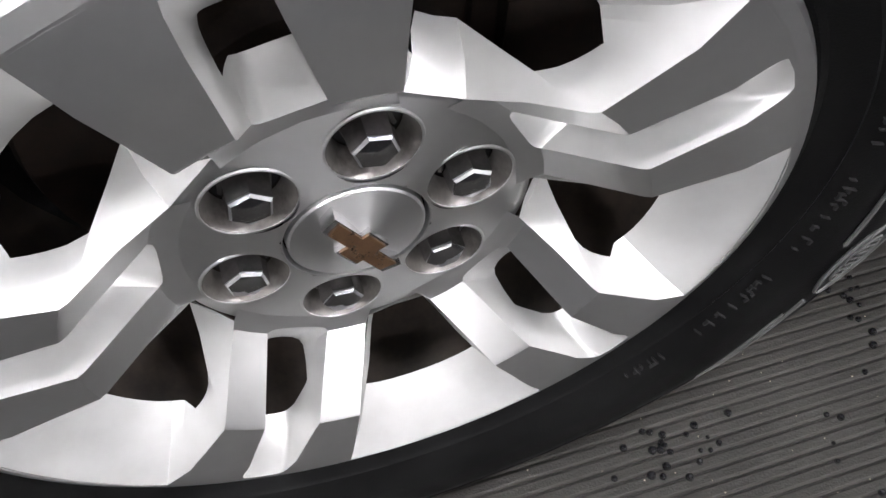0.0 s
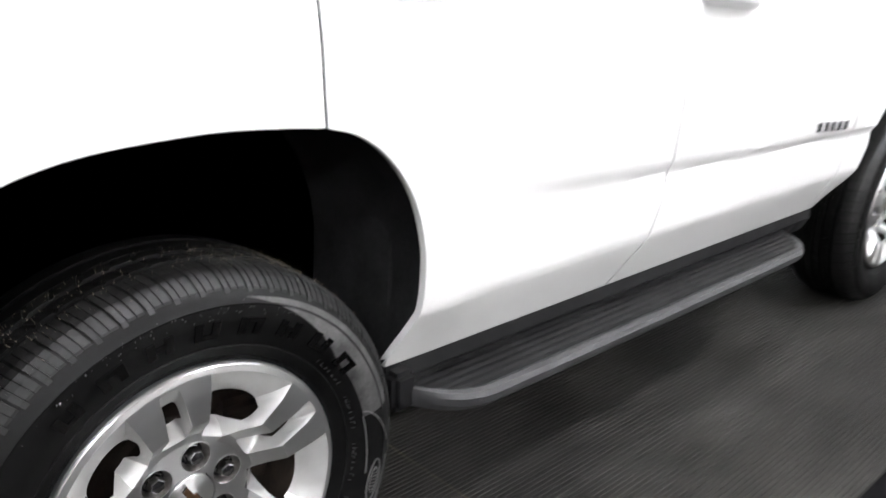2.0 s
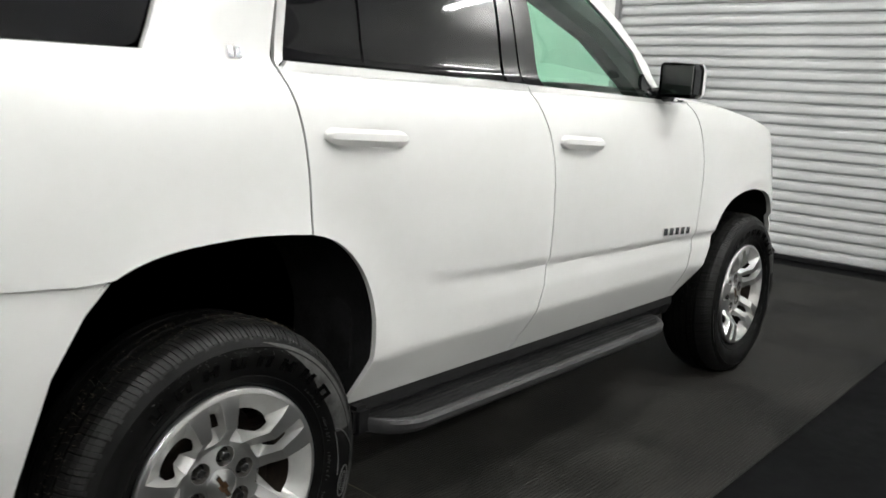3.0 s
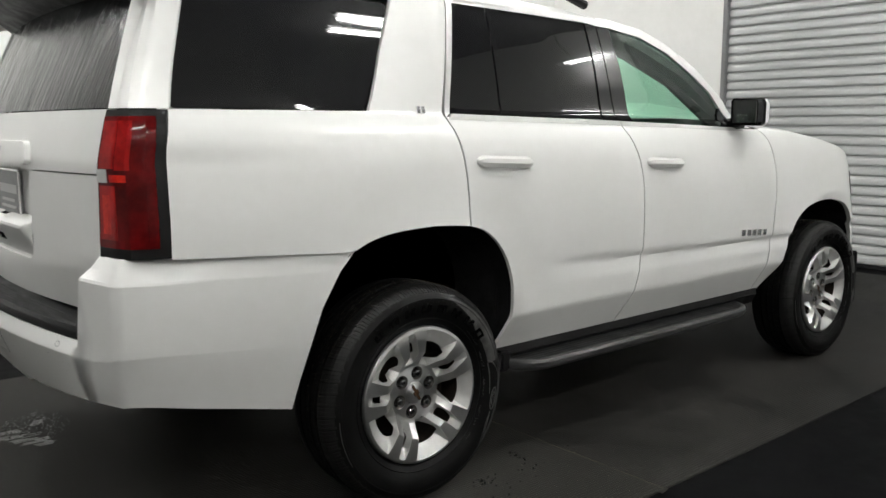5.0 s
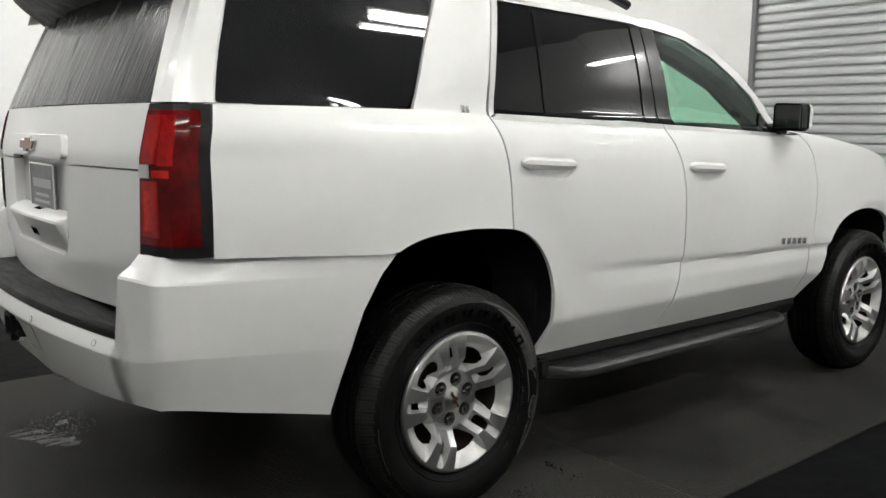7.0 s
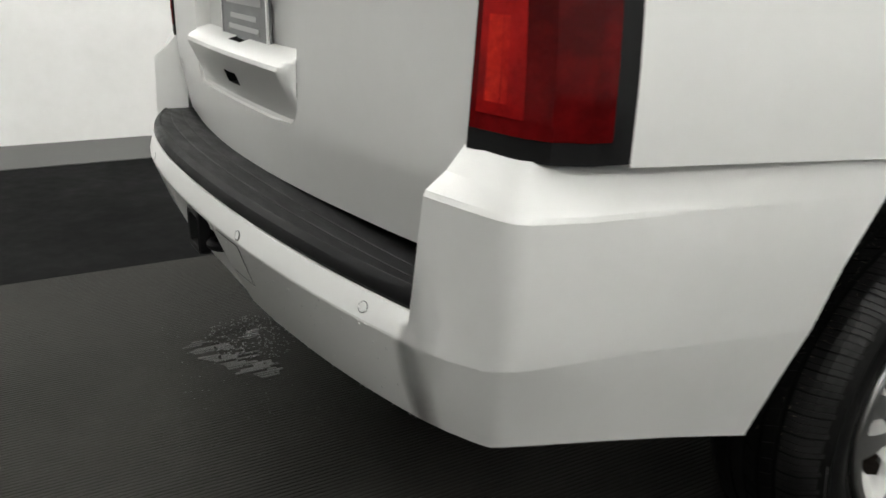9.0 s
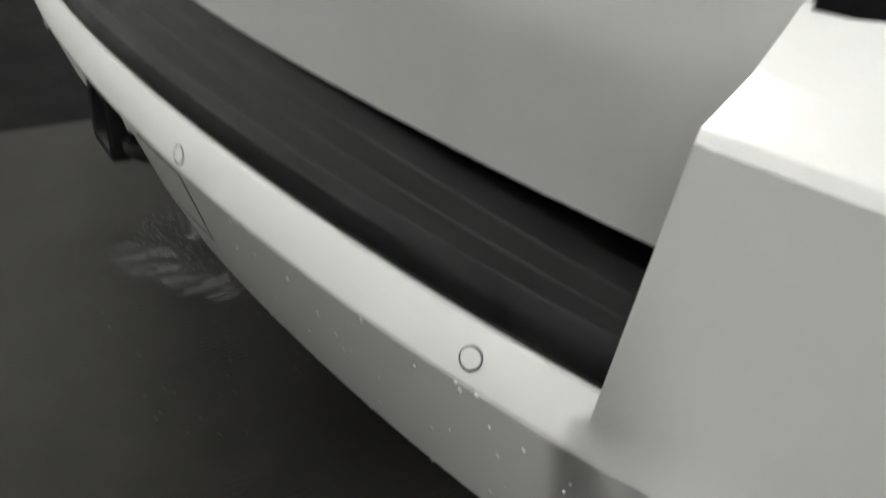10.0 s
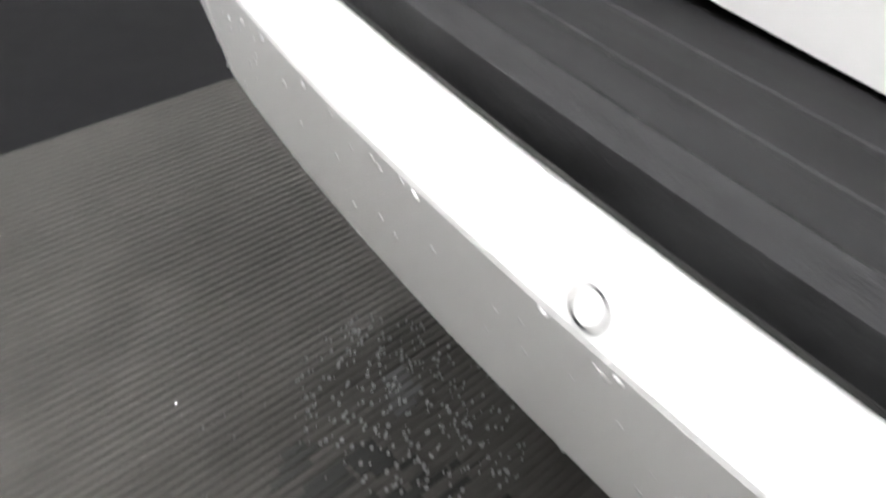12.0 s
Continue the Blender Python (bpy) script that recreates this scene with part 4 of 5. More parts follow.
CAP_PLAN = [(-0.47, 0.985), (-0.62, 0.988), (-0.78, 0.987), (-0.92, 0.981), (-1.000, 0.970), (-1.019, 0.960), (-1.029, 0.942), (-1.050, 0.88), (-1.068, 0.822)]
for s in (-1, 1):
    rows = []
    for i, (x, y) in enumerate(CAP_PLAN):
        a, b = CAP_PLAN[max(i - 1, 0)], CAP_PLAN[min(i + 1, len(CAP_PLAN) - 1)]
        d = Vector((b[0] - a[0], b[1] - a[1])).normalized()
        out = Vector((-abs(d.y), abs(d.x))) if i > 0 else Vector((0, 1))
        u = i / (len(CAP_PLAN) - 1)
        low = curve_at(x, (-1.068, -1.0, -0.80, -0.48), (0.526, 0.531, 0.489, 0.421))
        crease = curve_at(x, (-1.068, -1.02, -0.81, -0.487), (0.684, 0.690, 0.669, 0.640))
        up = curve_at(x, (-1.074, -1.02, -0.78, -0.5), (0.905, 0.898, 0.886, 0.868))
        seam = curve_at(x, (-1.074, -1.0, -0.87, -0.62, -0.33), (0.958, 0.958, 0.955, 0.942, 0.924))
        prof = [(low - 0.006, -0.06), (low, -0.024 - 0.016 * u), (0.5 * (low + crease), -0.009 - 0.008 * u), (crease - 0.002, 0.006), (crease + 0.002, 0.0068), (0.5 * (crease + up), 0.0055), (up - 0.004, 0.004), (up + 0.004, 0.0), (0.5 * (up + seam), -0.019), (seam + 0.006, -0.045 if x < -0.85 else -0.002), (seam - 0.01, -0.09)]
        row = []
        for z, o in prof:
            px, py = x + out.x * o, y + out.y * o
            if i <= 4:  # along the side it lies flush under the quarter panel
                share = (1, 1, 1, 0.55, 0.15)[i]
                flush = share * (half_width(x, min(z, 0.94)) - (0.0 if z > 0.8 else 0.03 * (0.8 - z) / 0.35)) + (1 - share) * (py if z < up else y + 0.004)
                fade = max(0.0, (-0.5 - x) / 0.5)
                py = flush - (0.0 if z < up + 0.001 else (z - up) / max(seam - up, 0.01) * 0.04 * min(1, fade)) if z > crease - 0.005 else min(py, flush)
                if z < crease - 0.005:  # below the crease it draws in evenly
                    at_crease = share * (half_width(x, crease) - 0.03 * (0.8 - crease) / 0.35) + (1 - share) * (y + 0.006 * out.y)
                    py = at_crease - 0.060 * (crease - z) / (crease - low)
                if z == prof[-1][0] and o < -0.05 or z < low - 0.003:
                    py = flush - 0.06
            if i < 3:  # the front end follows the wheel arch
                arch = curve_at(z, (0.41, 0.575, 0.742, 0.84, 0.905, 0.93), (-0.476, -0.446, -0.400, -0.350, -0.295, -0.268))
                px = arch if i == 0 else px + (arch + 0.47) * (1 - i / 3)
            row.append((px, s * py, z))
        if i >= 6:  # the inner end runs into the middle band
            y = 0.802 if i == 8 else y
            shares = ((0.3, 0.3, 0.3, 0.3, 0.3, 0.2), (0.7, 0.7, 0.7, 0.7, 0.7, 0.6), (1, 1, 1, 1, 1, 1))[i - 6]
            ends = [(low_x(y) + 0.05, low_z(y) - 0.008), (low_x(y), low_z(y)), (0.5 * (crease_x(y) + low_x(y)) - 0.004, 0.5 * (crease_z(y) + low_z(y))), crease_at(y, -0.002), crease_at(y, 0.002), (0.5 * (lip_x(y) + crease_x(y)) - 0.0015, 0.5 * (lip_z(y) + crease_z(y)))]
            for k, (ex, ez) in enumerate(ends):
                px, py, z = row[k]
                share = shares[k]
                row[k] = (px + (ex - px) * share, py + (s * y - py) * share, z + (ez - z) * share)
        rows.append(row)
    for k, bend in ((1, (-1.012, 0.928)), (2, (-1.036, 0.952)), (3, (-1.052, 0.968)), (4, (-1.052, 0.969))):  # the corner rounds off downwards
        a, b, amount = rows[3][k], rows[8][k], (1.0, 0.8, 0.25, 0.25)[k - 1]
        for i, u in ((4, 0.34), (5, 0.46), (6, 0.60), (7, 0.82)):
            px, py, z = rows[i][k]
            qx = (1 - u) ** 2 * a[0] + 2 * u * (1 - u) * bend[0] + u * u * b[0]
            qy = (1 - u) ** 2 * a[1] + 2 * u * (1 - u) * s * bend[1] + u * u * b[1]
            rows[i][k] = (px + (qx - px) * amount, py + (qy - py) * amount, z)
            if k == 1:
                rows[i][0] = (rows[i][1][0] + 0.035, rows[i][1][1] - s * 0.04, z - 0.006)
    for i, top, middle in ((4, (-0.975, 0.944), (-0.990, 0.960)), (5, (-0.990, 0.931), (-1.007, 0.947)), (6, (-0.997, 0.911), (-1.014, 0.928)), (7, (-1.002, 0.866), (-1.026, 0.873)), (8, (-1.006, 0.8185), (-1.036, 0.8205))):  # the chamfer under the lamp turns evenly
        rows[i][8] = (middle[0], s * middle[1], rows[i][8][2])
        rows[i][9] = (top[0], s * top[1], rows[i][9][2])
        rows[i][10] = (top[0] + 0.03, s * (top[1] - 0.025), rows[i][10][2])
    made = loft(skin, rows)
    skin.faces.new(made[-1])

bmesh.ops.remove_doubles(skin, verts=skin.verts[:], dist=0.0006)
bmesh.ops.recalc_face_normals(skin, faces=skin.faces[:])
for e in skin.edges:  # creases that run along the bumper stay crisp, the rest is rounded
    run = e.verts[1].co - e.verts[0].co
    if len(e.link_faces) == 2 and abs(run.z) < 0.3 * run.length and e.calc_face_angle(0) > radians(11):
        e.smooth = False
    mid = 0.5 * (e.verts[0].co + e.verts[1].co)
    if len(e.link_faces) == 2 and e.calc_face_angle(0) > radians(34) and (abs(mid.y) < 0.85 or mid.z > 0.88):
        e.smooth = False
bumper = part("rear_bumper", skin, PAINT, car, "white rear bumper with a black step pad", True, 72)

# the step pad: a rounded outer lip and a ribbed tread
bm = bmesh.new()
rows = []
for k in range(49):
    y = -0.803 + 1.606 * k / 48
    x0, x1, z0 = lip_x(y) + 0.003, gate_x(y, 0.785) + 0.012, lip_z(y) + 0.002
    w = x1 - x0
    prof = [(0.0, 0.0), (-0.003, 0.006), (-0.002, 0.016), (0.002, 0.024), (0.008, 0.0285), (0.0105, 0.0318), (0.0130, 0.0332), (0.0155, 0.0325), (0.0175, 0.0302), (0.0190, 0.0300), (0.0205, 0.0300), (0.026, 0.0300)]
    row = [(x0 + a, y, z0 + b) for a, b in prof]
    for u, h in ((0.325, 0.0300), (0.335, 0.0299), (0.345, 0.0292), (0.37, 0.0292), (0.38, 0.0299), (0.39, 0.0299), (0.595, 0.0299), (0.605, 0.0298), (0.615, 0.0291), (0.64, 0.0291), (0.65, 0.0298), (0.66, 0.0298), (0.92, 0.0295)):
        row.append((x0 + w * u, y, z0 + h))
    row += [(x0 + w + a, y, z0 + h) for a, h in ((0.018, 0.0286), (0.028, 0.0275), (0.031, 0.020), (0.038, 0.012))]
    rows.append(row)
made = loft(bm, rows)
bm.faces.new(made[0]), bm.faces.new(made[-1])
pad = part("step_pad", bm, TREADPAD, bumper, "black ribbed plastic step pad, damp", True)

# parking sensors, tow cover
for y in (-0.715, -0.342, 0.342, 0.715):
    mid = Vector((0.5 * (lip_x(y) + crease_x(y)) - 0.0015, y, 0.5 * (lip_z(y) + crease_z(y))))
    foot = Vector((crease_x(y), y, crease_z(y)))
    ring, disc = bmesh.new(), bmesh.new()
    lathe(ring, [(0.0095, 0.001), (0.0095, -0.0006), (0.0087, -0.0006), (0.0087, 0.001)], (0, 0), 32)
    lathe(disc, [(0.0001, -0.0012), (0.0074, -0.0011), (0.0084, 0.0008)], (0, 0), 28)
    up = (mid - foot).normalized()
    across = Vector(((crease_x(y + 0.01) - crease_x(y - 0.01)) / 0.02, 1, 0)).normalized()
    inward = up.cross(across).normalized()
    if inward.x < 0:
        inward = -inward
    turn = Matrix.Translation(foot.lerp(mid, 0.64 if abs(y) < 0.5 else 0.95)) @ Matrix((across, inward, up)).transposed().to_4x4()
    for b in (ring, disc):
        bmesh.ops.transform(b, matrix=turn, verts=b.verts[:])
    sensor = part("parking_sensor", disc, PAINT, bumper, "round white parking sensor in a dark ring", True)
    part("sensor_ring", ring, TRIM, sensor, "dark ring", True)
bm = bmesh.new()
for (ya, za), (yb, zb) in (((-0.338, 0.694), (-0.235, 0.697)), ((-0.326, 0.606), (-0.226, 0.606)), ((-0.338, 0.694), (-0.326, 0.606))):
    def face_x(y, z):
        u = (crease_z(y) - z) / (crease_z(y) - low_z(y))
        return crease_x(y) + u * (low_x(y) - crease_x(y)) - 0.008 * min(u, 1 - u)
    n = 6
    pts = [(ya + (yb - ya) * k / n, za + (zb - za) * k / n) for k in range(n + 1)]
    tube(bm, [(face_x(y, z), y, z) for y, z in pts], 0.0008, 6)
part("tow_cover", bm, TRIM, bumper, "fine joint of the tow cover", True)

# ---- hitch under the bumper ----
bm = bmesh.new()
loft(bm, [[(x, y, z) for x, z in ((-1.04, 0.556), (-1.082, 0.553), (-1.093, 0.549), (-1.098, 0.540), (-1.100, 0.520), (-1.098, 0.498), (-1.090, 0.490), (-1.05, 0.488))] for y in (-0.27, -0.14, 0.0, 0.14, 0.27)])
part("valance_rail", bm, PAINT, bumper, "white lower rail across the hitch opening", True)
hitch = part("hitch_beam", tube(bmesh.new(), [(-0.99, -0.42, 0.60), (-0.99, 0.42, 0.60)], 0.03, 12), BLACK, car, "black tow beam", True)
for y in (-0.178, 0.178):
    bm = bmesh.new()
    for k in range(4):
        box(bm, -1.085, -1.03, y - 0.018 + 0.010 * k, y - 0.012 + 0.010 * k, 0.546, 0.572, 0.002)
    box(bm, -1.078, -1.03, y - 0.018, y + 0.018, 0.546, 0.564, 0.002)
    part("rail_clip", bm, BLACK, hitch, "black plastic clip")
bm = bmesh.new()


def square(x, h, z=0.632):
    h *= 0.92
    return [(x, a - 0.012, z + b) for a, b in rounded([(-h, -h), (h, -h), (h, h), (-h, h)], 0.012, 3)]


loft(bm, [square(-1.03, 0.034), square(-1.18, 0.034), square(-1.188, 0.037), square(-1.190, 0.045), square(-1.187, 0.051), square(-1.166, 0.052), square(-1.160, 0.043), square(-1.03, 0.043)], True)
part("receiver", bm, BLACK, hitch, "black square receiver tube", True)
for s in (-1, 1):
    bm = bmesh.new()
    path = [(-1.06, 0.036, 0.622), (-1.135, 0.038, 0.618), (-1.162, 0.048, 0.617), (-1.172, 0.068, 0.618), (-1.168, 0.092, 0.619), (-1.150, 0.112, 0.621), (-1.118, 0.120, 0.624), (-1.05, 0.121, 0.630)]
    tube(bm, smoothed([(x, -0.020 + s * y, z) for x, y, z in path], 4), 0.0095, 10)
    part("chain_loop", bm, BLACK, hitch, "black chain loop", True)
bm = bmesh.new()
box(bm, -1.04, -1.0, -0.24, 0.24, 0.545, 0.70, 0.006)
part("bumper_beam", bm, BLACK, hitch, "black beam behind")


# ---- wheels ----
def face_y(r):
    """Depth of the wheel's machined face, outward negative."""
    return -float(np.interp(r, (0.0, 0.0995, 0.112, 0.152, 0.156, 0.205, 0.236, 0.247), (0.0, 0.0, 0.004, 0.0465, 0.0495, 0.0545, 0.0515, 0.0475)))


def make_wheel():
    """Built round the origin with its outer face towards -y; y = 0 is the hub face."""
    rim = bmesh.new()
    sectors, phase = 5, 102.0
    stations = [0.094, 0.104, 0.1065, 0.1075, 0.109, 0.112, 0.13, 0.152, 0.156, 0.17, 0.185, 0.205, 0.2215, 0.2265, 0.2295, 0.2315, 0.2325, 0.236]

    def half(r):
        return float(np.interp(r, (0.10, 0.154, 0.20, 0.236), (0.0455, 0.0465, 0.0575, 0.0685)))

    def slot(r):
        full = 0.0208 - (r - 0.11) * 0.040
        ends = float(np.interp(r, (0.1065, 0.1075, 0.109, 0.112, 0.2215, 0.2265, 0.2295, 0.2315, 0.2325), (0.0, 0.62, 0.86, 1.0, 1.0, 0.96, 0.90, 0.80, 0.0)))
        return full * ends if 0.1065 < r < 0.2325 else 0.0

    def place(c, r, v, deep=0.0):
        a = radians(c) + math.asin(max(-1, min(1, v / r)))
        return (r * math.cos(a), face_y(r) + deep, r * math.sin(a))

    # machined faces: two bars a spoke, and the outer rim
    lathe(rim, [(0.234, -0.0517), (0.2435, -0.0490), (0.2456, -0.0465)], (0, 0), 120)
    lathe(rim, [(0.0995, 0.0), (0.1052, 0.0012), (0.1072, 0.005), (0.1078, 0.03)], (0, 0), 90)
    lathe(rim, [(0.0415, 0.002), (0.0425, -0.0054), (0.0432, -0.0056)], (0, 0), 60)
    lands = []
    for k in range(6):
        mid = radians(79.5 - 60 * k)
        edge, bore = [], []
        for j in range(144):
            a = 2 * math.pi * j / 144
            d = Vector((math.cos(a + mid), math.sin(a + mid)))
            lug = 0.06985 * Vector((math.cos(mid), math.sin(mid)))
            lo, hi = 0.0255, 0.09
            for _ in range(24):
                r = 0.5 * (lo + hi)
                p = lug + d * r
                off = math.atan2(p.y, p.x) - mid
                off = abs((off + math.pi) % (2 * math.pi) - math.pi)
                if 0.0432 < p.length < 0.1 and off < math.pi / 6:
                    lo = r
                else:
                    hi = r
            p = lug + d * lo
            edge.append((p.x, -0.10 * (0.0995 - p.length), p.y))
            q = lug + d * min(0.0255, lo)
            bore.append((q.x, -0.10 * (0.0995 - q.length), q.y))
        land = bmesh.new()
        loft(land, [edge, bore], True)
        lands.append(land)
    wheel = part("wheel", rim, ALLOY, car, "machined alloy wheel with five split spokes and silver pockets", True)
    for land in lands:
        part("hub_land", land, HUBFACE, wheel, "machined hub face round a lug", True)
    for k in range(sectors):
        c = phase - 72 * k
        bars = bmesh.new()
        for s in (-1, 1):
            rows = []
            for r in stations:
                inner = slot(r)
                rows.append([place(c, r, s * (inner + (half(r) - inner) * u)) for u in (0, 0.5, 1)])
            loft(bars, rows)
        bmesh.ops.remove_doubles(bars, verts=bars.verts[:], dist=0.0002)
        part("spoke", bars, ALLOY, wheel, "machined split spoke", True)
    # silver pockets: slots, big openings, flange
    for k in range(sectors):
        c = phase - 72 * k
        pocket = bmesh.new()
        outline = []
        rs = [r for r in stations if 0.1065 < r < 0.2325]
        outline += [(r, slot(r)) for r in rs]
        outline += [(0.2325, 0.0)] + [(r, -v) for r, v in outline[::-1]] + [(0.1065, 0.0)]
        rows = [[place(c, r, v) for r, v in outline]]
        for share, deep, outer, inner, soft in ((0.97, 0.010, 0.216, 0.118, 0), (0.95, 0.022, 0.202, 0.130, 2), (0.94, 0.032, 0.196, 0.138, 5)):
            ring = []
            for r, v in outline:
                rr = 0.165 - (0.165 - r) * (0.165 - inner) / (0.165 - 0.1065) if r < 0.165 else 0.165 + (r - 0.165) * (outer - 0.165) / (0.2325 - 0.165)
                ring.append((rr, v * share))
            for _ in range(soft):  # the hole's ends are round
                ring = [tuple(0.5 * ring[i][j] + 0.25 * (ring[i - 1][j] + ring[(i + 1) % len(ring)][j]) for j in (0, 1)) for i in range(len(ring))]
            row = []
            for (rr, v), (r, _) in zip(ring, outline):
                x, y, z = place(c, rr, v)
                row.append((x, face_y(r) * 0.35 + face_y(rr) * 0.65 + deep, z))
            rows.append(row)
        loft(pocket, rows, True)
        part("slot_wall", pocket, SILVER, wheel, "silver painted slot in the spoke", True, 38)
        pocket = bmesh.new()
        # big opening between this spoke and the next one
        c2 = c - 36
        edge = []
        for r in (0.106, 0.13, 0.152, 0.156, 0.17, 0.185, 0.205, 0.222, 0.2345):
            edge.append((r, 36 - math.degrees(math.asin(half(r) / r))))
        loop = [(r, a) for r, a in edge] + [(0.2362, 14), (0.2368, 9), (0.2370, 4.5), (0.2370, 0), (0.2370, -4.5), (0.2368, -9), (0.2362, -14)] + [(r, -a) for r, a in edge[::-1]] + [(0.1035, 0)]
        hole = []
        for r, a in loop:
            rr = 0.152 + (r - 0.152) * (0.46 if r > 0.152 else 0.88)
            hole.append((rr, a * (0.93 if r > 0.12 else 0.88)))
        for _ in range(10):
            hole = [tuple(0.5 * hole[i][j] + 0.25 * (hole[i - 1][j] + hole[(i + 1) % len(hole)][j]) for j in (0, 1)) for i in range(len(hole))]
        top = [(r * math.cos(radians(c2 + a)), face_y(r), r * math.sin(radians(c2 + a))) for r, a in loop]
        mid = [((0.45 * r + 0.55 * q) * math.cos(radians(c2 + 0.5 * a + 0.5 * b)), face_y(r) + (0.016 if r > 0.21 else 0.013), (0.45 * r + 0.55 * q) * math.sin(radians(c2 + 0.5 * a + 0.5 * b))) for (r, a), (q, b) in zip(loop, hole)]
        low = [(q * math.cos(radians(c2 + b)), face_y(r) + (0.036 if r > 0.21 else 0.029), q * math.sin(radians(c2 + b))) for (r, _), (q, b) in zip(loop, hole)]
        loft(pocket, [top, mid, low], True)
        part("pocket", pocket, SILVER, wheel, "silver painted pocket between spokes", True)
    flange = bmesh.new()
    lathe(flange, [(0.2456, -0.0465), (0.2472, -0.0435), (0.2472, -0.030), (0.236, -0.020)], (0, 0), 120)
    part("rim_lip", flange, ALLOY, wheel, "machined rim lip", True)
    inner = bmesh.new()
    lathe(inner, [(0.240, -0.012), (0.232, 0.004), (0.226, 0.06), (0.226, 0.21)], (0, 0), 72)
    part("inner_barrel", inner, SHADEDUST, wheel, "dusty brown inner barrel, colour darkened for shade", True)
    cap = bmesh.new()
    lathe(cap, [(0.0001, -0.0165), (0.004, -0.0160), (0.015, -0.0130), (0.030, -0.0088), (0.0385, -0.0064), (0.0398, -0.0052), (0.0403, 0.002)], (0, 0), 48)
    part("centre_cap", cap, HUBFACE, wheel, "brushed centre cap", True)
    for size, mat, lift, title in ((1.12, CHROME, -0.0165, "emblem_edge"), (0.96, WHEELGOLD, -0.0174, "emblem")):
        bow = bmesh.new()
        pts = [(-0.0285, -0.004), (-0.009, -0.004), (-0.009, -0.0105), (0.009, -0.0105), (0.009, -0.006), (0.0275, -0.006), (0.0305, 0.004), (0.009, 0.004), (0.009, 0.0105), (-0.009, 0.0105), (-0.009, 0.006), (-0.0315, 0.006)]
        turn = radians(-58)
        face = bow.faces.new([bow.verts.new((size * (x * math.cos(turn) - z * math.sin(turn)), lift, size * (x * math.sin(turn) + z * math.cos(turn)))) for x, z in pts])
        grown = bmesh.ops.extrude_face_region(bow, geom=[face])["geom"]
        for v in grown:
            if isinstance(v, bmesh.types.BMVert):
                v.co.y += 0.009
        part(title, bow, mat, wheel, "gold centre emblem" if mat is WHEELGOLD else "bright emblem edge")
    # lug seats and nuts
    for k in range(6):
        a = radians(79.5 - 60 * k)
        cx, cz = 0.06985 * math.cos(a), 0.06985 * math.sin(a)
        seat = bmesh.new()
        lathe(seat, [(r, y - 0.0026) for r, y in ((0.0258, 0.0006), (0.0252, -0.0006), (0.0243, 0.0004), (0.0205, 0.012), (0.0195, 0.0165))], (cx, cz), 32)
        part("lug_seat", seat, BOWL, wheel, "cast bowl round the lug nut", True)
        rim_ring = bmesh.new()
        lathe(rim_ring, [(r, y - 0.0026) for r, y in ((0.0268, 0.0002), (0.0262, -0.0010), (0.0252, -0.0010), (0.0245, 0.0008))], (cx, cz), 40)
        part("seat_rim", rim_ring, ALLOY, wheel, "bright edge of the lug bowl", True)
        dark = bmesh.new()
        lathe(dark, [(0.0001, 0.0155), (0.0198, 0.0160)], (cx, cz), 20)
        part("lug_bore", dark, BLACK, wheel, "dark bore", True)
        nut = bmesh.new()
        lathe(nut, [(0.0162, 0.0155), (0.0162, 0.012), (0.0140, 0.011), (0.0134, -0.0050), (0.0128, -0.0068), (0.0112, -0.0082), (0.0072, -0.0092), (0.0001, -0.0096)], (cx, cz), 6)
        bmesh.ops.rotate(nut, verts=nut.verts[:], cent=(cx, 0, cz), matrix=Matrix.Rotation(radians(12 + 17 * k), 3, "Y"))
        part("lug_nut", nut, NUT, wheel, "chrome hexagonal lug nut", True, 24)
    valve = bmesh.new()
    tube(valve, [(-0.165, 0.012, 0.075), (-0.168, -0.02, 0.083)], 0.005, 8)
    part("valve", valve, BLACK, wheel, "black valve stem", True)
    # brake parts: their colour already holds the shade behind the spokes
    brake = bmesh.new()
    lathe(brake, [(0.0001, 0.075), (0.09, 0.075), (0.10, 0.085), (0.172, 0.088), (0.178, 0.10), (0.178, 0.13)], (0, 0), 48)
    part("brake_disc", brake, SHADERUST, wheel, "rusty brake disc behind the spokes, colour darkened for shade", True)
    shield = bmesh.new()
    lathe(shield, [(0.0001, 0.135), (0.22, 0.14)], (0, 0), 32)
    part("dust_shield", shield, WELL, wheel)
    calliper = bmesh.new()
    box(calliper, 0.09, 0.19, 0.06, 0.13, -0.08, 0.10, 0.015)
    part("brake_calliper", calliper, SHADERUST, wheel, "brown brake calliper, colour darkened for shade")
    # tyre
    tyre = bmesh.new()
    mid = 0.068
    side = [(0.238, -0.022), (0.2465, -0.034), (0.2510, -0.0405), (0.256, -0.0395), (0.259, -0.0425), (0.272, -0.0485), (0.2745, -0.0510), (0.277, -0.0500), (0.300, -0.0625), (0.325, -0.069), (0.345, -0.066), (0.347, -0.0668), (0.3495, -0.0655), (0.353, -0.0628), (0.366, -0.056), (0.378, -0.043), (0.386, -0.030), (0.3895, -0.016)]
    tread = [(0.3915, 0.000), (0.3915, 0.012), (0.384, 0.0135), (0.384, 0.0195), (0.392, 0.021), (0.3922, 0.048), (0.384, 0.0495), (0.384, 0.0565), (0.3922, 0.058)]
    profile = side + tread
    profile += [(r, 2 * mid - y) for r, y in profile[::-1]]
    rings = lathe(tyre, profile, (0, 0), 120)
    for v in tyre.verts:
        if v.co.z < -HUB_Z:
            v.co.z = -HUB_Z
